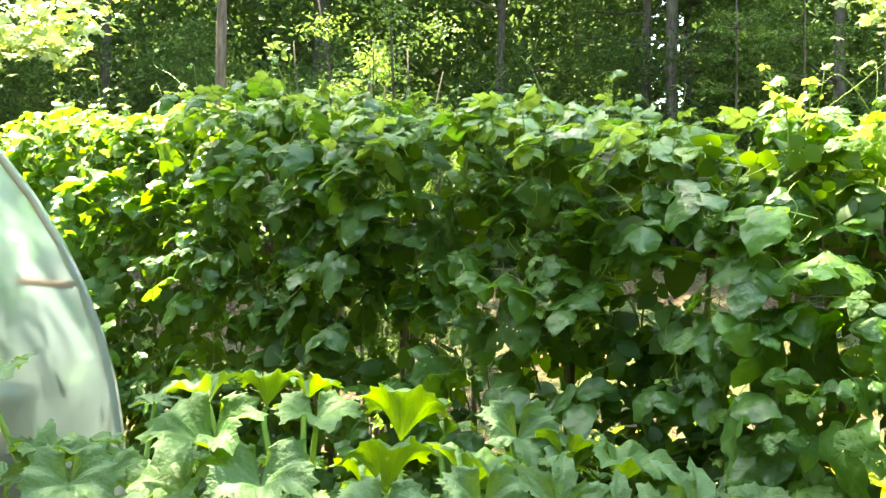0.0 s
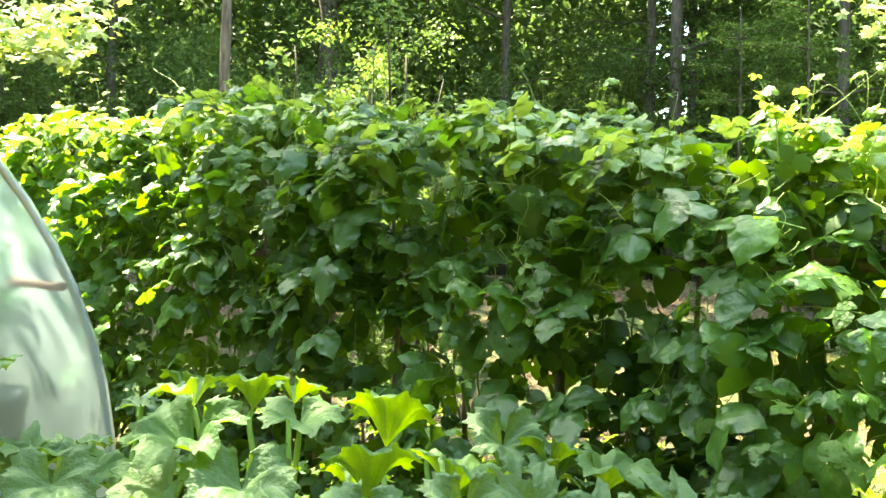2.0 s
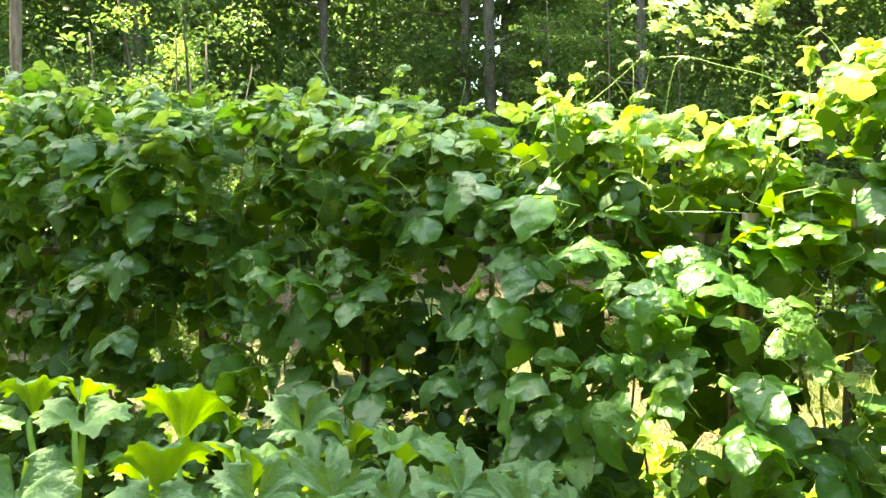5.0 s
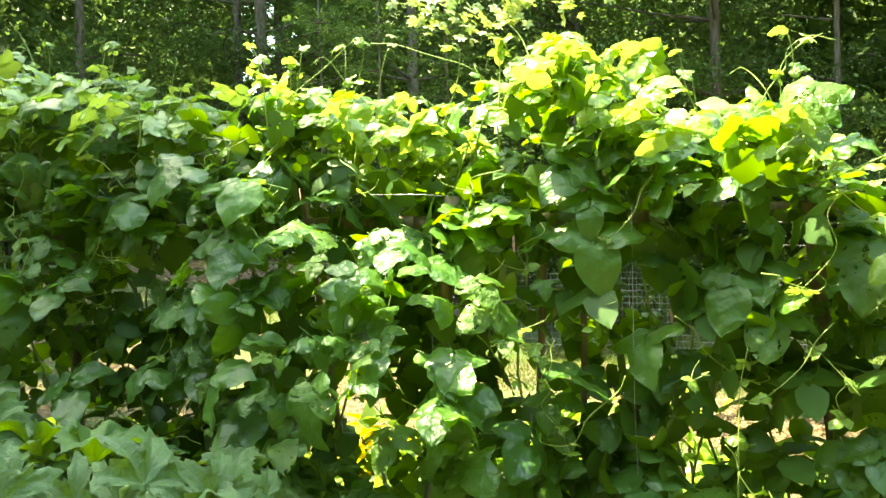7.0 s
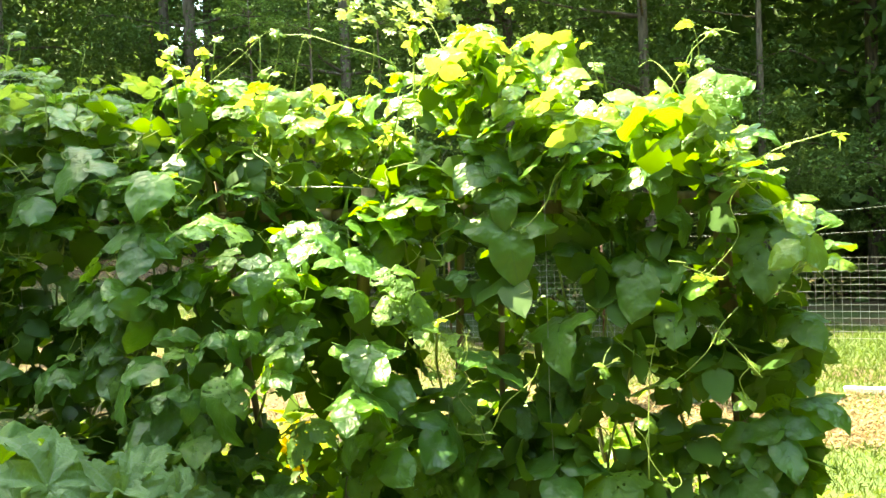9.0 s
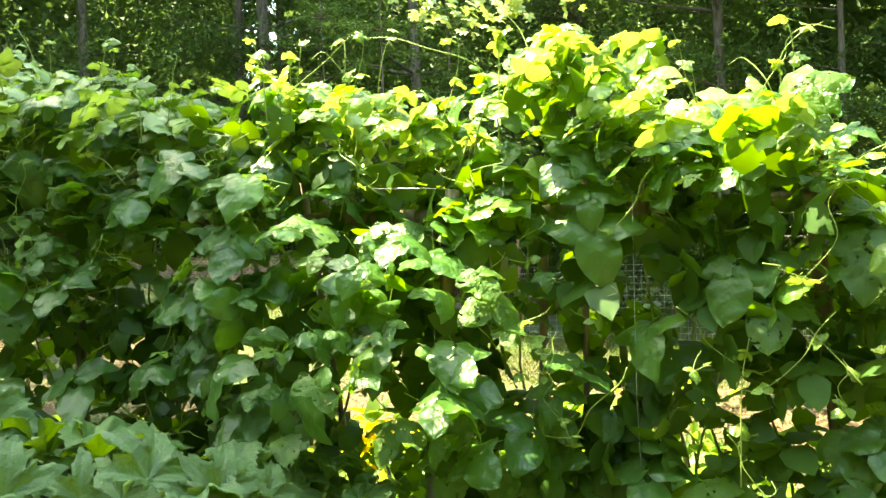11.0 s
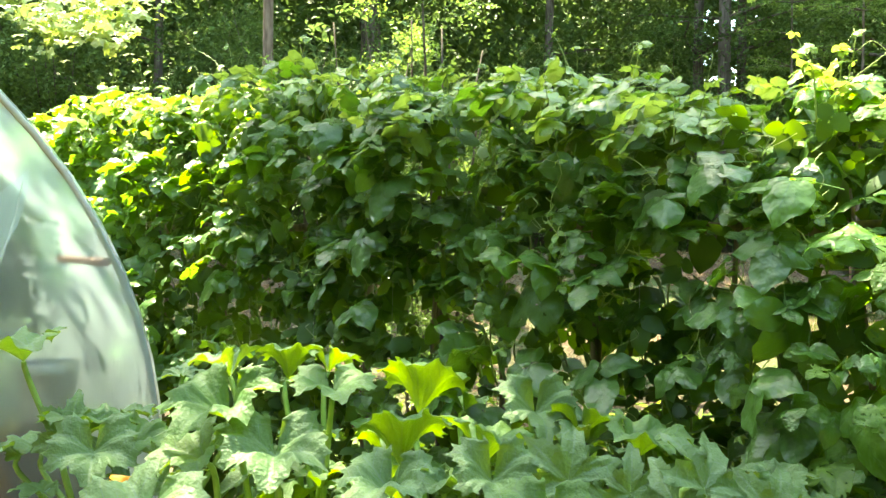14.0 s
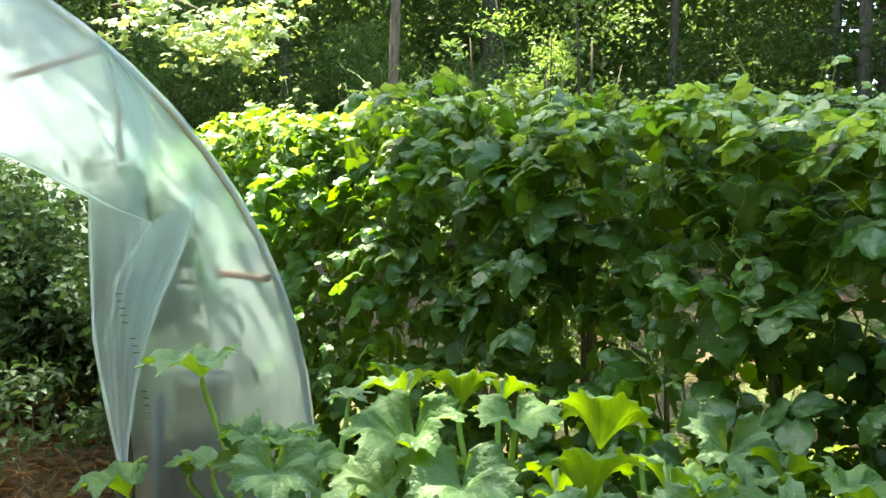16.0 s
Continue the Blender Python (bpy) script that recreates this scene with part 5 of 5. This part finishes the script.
    for i in range(cols):
        q = i / (cols - 1)
        u_top = 0.855 + (0.475 - 0.855) * q
        z_top = float(np.interp(u_top, [p[0] for p in hem], [p[1] for p in hem]))
        for j in range(rws):
            t = j / (rws - 1)
            z = z_top + (0.70 - z_top) * t
            lu, ru = float(np.interp(z, left_z, left_u)), float(np.interp(z, right_z, right_u))
            u = lu + (ru - lu) * q if t > 0.25 else (lu + (ru - lu) * q) * t * 4 + u_top * (1 - t * 4)
            pleat = (0.022 * math.sin(q * 13 + 2.2 * t) + 0.010 * math.sin(q * 31 - 3 * t)) * (1 - 0.6 * t) * min(1, t * 4)
            verts.append(at_end(u, z, -0.052 + pleat))
    for i in range(cols - 1):
        for j in range(rws - 1):
            faces.append((i * rws + j, i * rws + j + 1, (i + 1) * rws + j + 1, (i + 1) * rws + j))
    flap = place("door_flap", mesh_from("door_flap", verts, faces, M_FILM_DRAPE), tu, inv, "gathered film door curtain with faint print")
    # rolled folds and hems where the film lies double
    for pts, r in ((((1.60, 1.905), (1.30, 1.855), (1.115, 1.80), (1.017, 1.764), (0.931, 1.727), (0.842, 1.686), (0.768, 1.653), (0.649, 1.611)), 0.005),
                   (((0.649, 1.611), (0.698, 1.521), (0.757, 1.424), (0.768, 1.319), (0.793, 1.207)), 0.007),
                   (((0.50, 1.70), (0.532, 1.545), (0.568, 1.445), (0.630, 1.288), (0.672, 1.114), (0.700, 0.904), (0.705, 0.72)), 0.007),
                   (((0.852, 1.675), (0.838, 1.442), (0.822, 1.217), (0.774, 0.988), (0.732, 0.812), (0.709, 0.72)), 0.005)):
        path = smooth_path([at_end(u, z, -0.062) for u, z in pts], 4)
        n = len(path)
        verts, faces = [], []
        for k, p in enumerate(path):
            d = (path[min(k + 1, n - 1)] - path[max(k - 1, 0)]).normalized()
            side = d.cross(AX).normalized()
            w = r * (0.35 + 0.65 * math.sin(math.pi * (k + 0.5) / n)) * (1 + 0.35 * math.sin(k * 1.7))
            for m in range(7):
                g = math.pi * m / 6
                verts.append(p + side * w * math.cos(g) - AX * w * 0.9 * math.sin(g))
        for k in range(n - 1):
            for m in range(6):
                faces.append((k * 7 + m, k * 7 + m + 1, (k + 1) * 7 + m + 1, (k + 1) * 7 + m))
        place("fold", mesh_from("fold", verts, faces, M_FILM_FOLDED), flap)
    for z, u, k in ((1.37, 0.760, 5), (1.22, 0.708, 3), (1.04, 0.665, 5)):
        s = Soup()
        for i in range(k):
            v, f = box((-0.006, -0.001, -0.009), (0.006, 0.001, 0.009))
            m = frame_of(HU, UP, at_end(u - 0.006 * i, z - 0.024 * i, -0.092))
            s.add([m @ p for p in v], f)
        place("print_mark", s.mesh("print_mark", M_INK, False), flap)


build_tunnel()


def bucket():
    p = at_end(0.19, 0, 0.48)
    b = thing("bucket", p, "cloudy white plastic bucket standing on an upturned crate", "bucket")
    r, z0 = 0.112, 0.72
    verts, faces, n = [], [], 28
    prof = ((0.0, z0), (r * 0.86, z0), (r * 0.90, z0 + 0.08), (r * 0.97, z0 + 0.21), (r * 1.05, z0 + 0.215), (r * 1.05, z0 + 0.24), (r, z0 + 0.27), (r * 0.96, z0 + 0.27), (r * 0.86, z0 + 0.02), (0, z0 + 0.02))
    for q, z in prof:
        for k in range(n):
            w = 6.2832 * k / n
            verts.append((q * math.cos(w), q * math.sin(w), z))
    for j in range(len(prof) - 1):
        for k in range(n):
            faces.append((j * n + k, j * n + (k + 1) % n, (j + 1) * n + (k + 1) % n, (j + 1) * n + k))
    place("body", mesh_from("body", verts, faces, M_BUCKET), b)
    hv, hf = tube(smooth_path([(r * 1.03, 0, z0 + 0.23), (0.09, -0.11, z0 + 0.15), (0, -0.145, z0 + 0.12), (-0.09, -0.11, z0 + 0.15), (-r * 1.03, 0, z0 + 0.23)], 5), 0.003, 5)
    place("handle", mesh_from("handle", hv, hf, M_WIRE), b)
    cv, cf = box((-0.11, -0.11, -0.02), (0.11, 0.11, z0), 0.012)
    place("crate", mesh_from("crate", cv, cf, M_CRATE, None, False), b)


bucket()
for i, (u, b, h) in enumerate(((0.36, 0.95, 1.75), (0.20, 2.0, 1.5), (0.42, 3.55, 1.95), (0.85, 3.7, 2.2), (1.30, 3.6, 2.35), (1.75, 3.7, 2.4), (2.3, 3.6, 2.3), (2.9, 3.4, 1.8),
                               (1.05, 3.45, 2.3), (0.62, 3.3, 2.05), (0.12, 3.6, 1.5), (1.50, 3.4, 2.3), (2.1, 3.3, 2.3), (0.95, 3.75, 2.3), (0.40, 2.85, 1.92), (0.22, 2.4, 1.7),
                               (0.60, 2.3, 2.05), (0.78, 2.7, 2.15), (0.92, 3.05, 2.2), (0.50, 2.0, 1.9))):
    p = at_end(u, 0, b)
    shrub(p.x, p.y, h, 0.85, 4200, M_TOMATO, 240 + i, "tomato plant with drooping dull green leaves in the tunnel", 0.055, "tomato_plant", 8 if b < 3 else 5, 0.006, M_STEM_DULL)


def bed_rise(u, bk):
    """A mulched bed heaped up along the tunnel's side."""
    return 0.46 * min(1.0, max(0.0, (bk - 0.5) / 1.1)) * min(1.0, max(0.0, (1.7 - u) / 0.7))


def straw_mask(c, rng):
    u = (c[:, :2] - np.array([-1.25, 3.25])) @ np.array([-0.652, -0.758])
    b = (c[:, :2] - np.array([-1.25, 3.25])) @ np.array([-0.758, 0.652])
    return (u > -0.1) & (u < 3.6) & (b > -1.2) & (b < 4.0)


def soil_bed():
    verts, faces, nu, nb = [], [], 22, 30
    for j in range(nb):
        for i in range(nu):
            u, bk = -0.15 + 3.9 * i / (nu - 1), -1.3 + 5.6 * j / (nb - 1)
            p = at_end(u, 0, bk)
            g = 0.05 * noise.noise(Vector((p.x * 0.4, p.y * 0.4, 0))) - 0.02
            edge = min(i, nu - 1 - i, j, nb - 1 - j) == 0
            g += bed_rise(u, bk)
            verts.append((p.x, p.y, g + (-0.02 if edge else 0.035 + 0.015 * noise.noise(Vector((p.x * 5, p.y * 5, 2))))))
    for j in range(nb - 1):
        for i in range(nu - 1):
            faces.append((j * nu + i, j * nu + i + 1, (j + 1) * nu + i + 1, (j + 1) * nu + i))
    tagged(place("soil_bed", mesh_from("soil_bed", verts, faces, M_SOIL)), "dark brown garden soil on the tunnel floor", "soil", "", "structure")


soil_bed()
scatter("straw", 90000, (-7, 0, -0.5, 6.2), M_STRAW, 0.10, 0.009, 0.1, 8, "loose orange-brown straw mulch on the tunnel floor", "straw", straw_mask, lambda x, y: bed_rise((Vector((x, y, 0)) - H0).dot(HU), (Vector((x, y, 0)) - H0).dot(AX)))
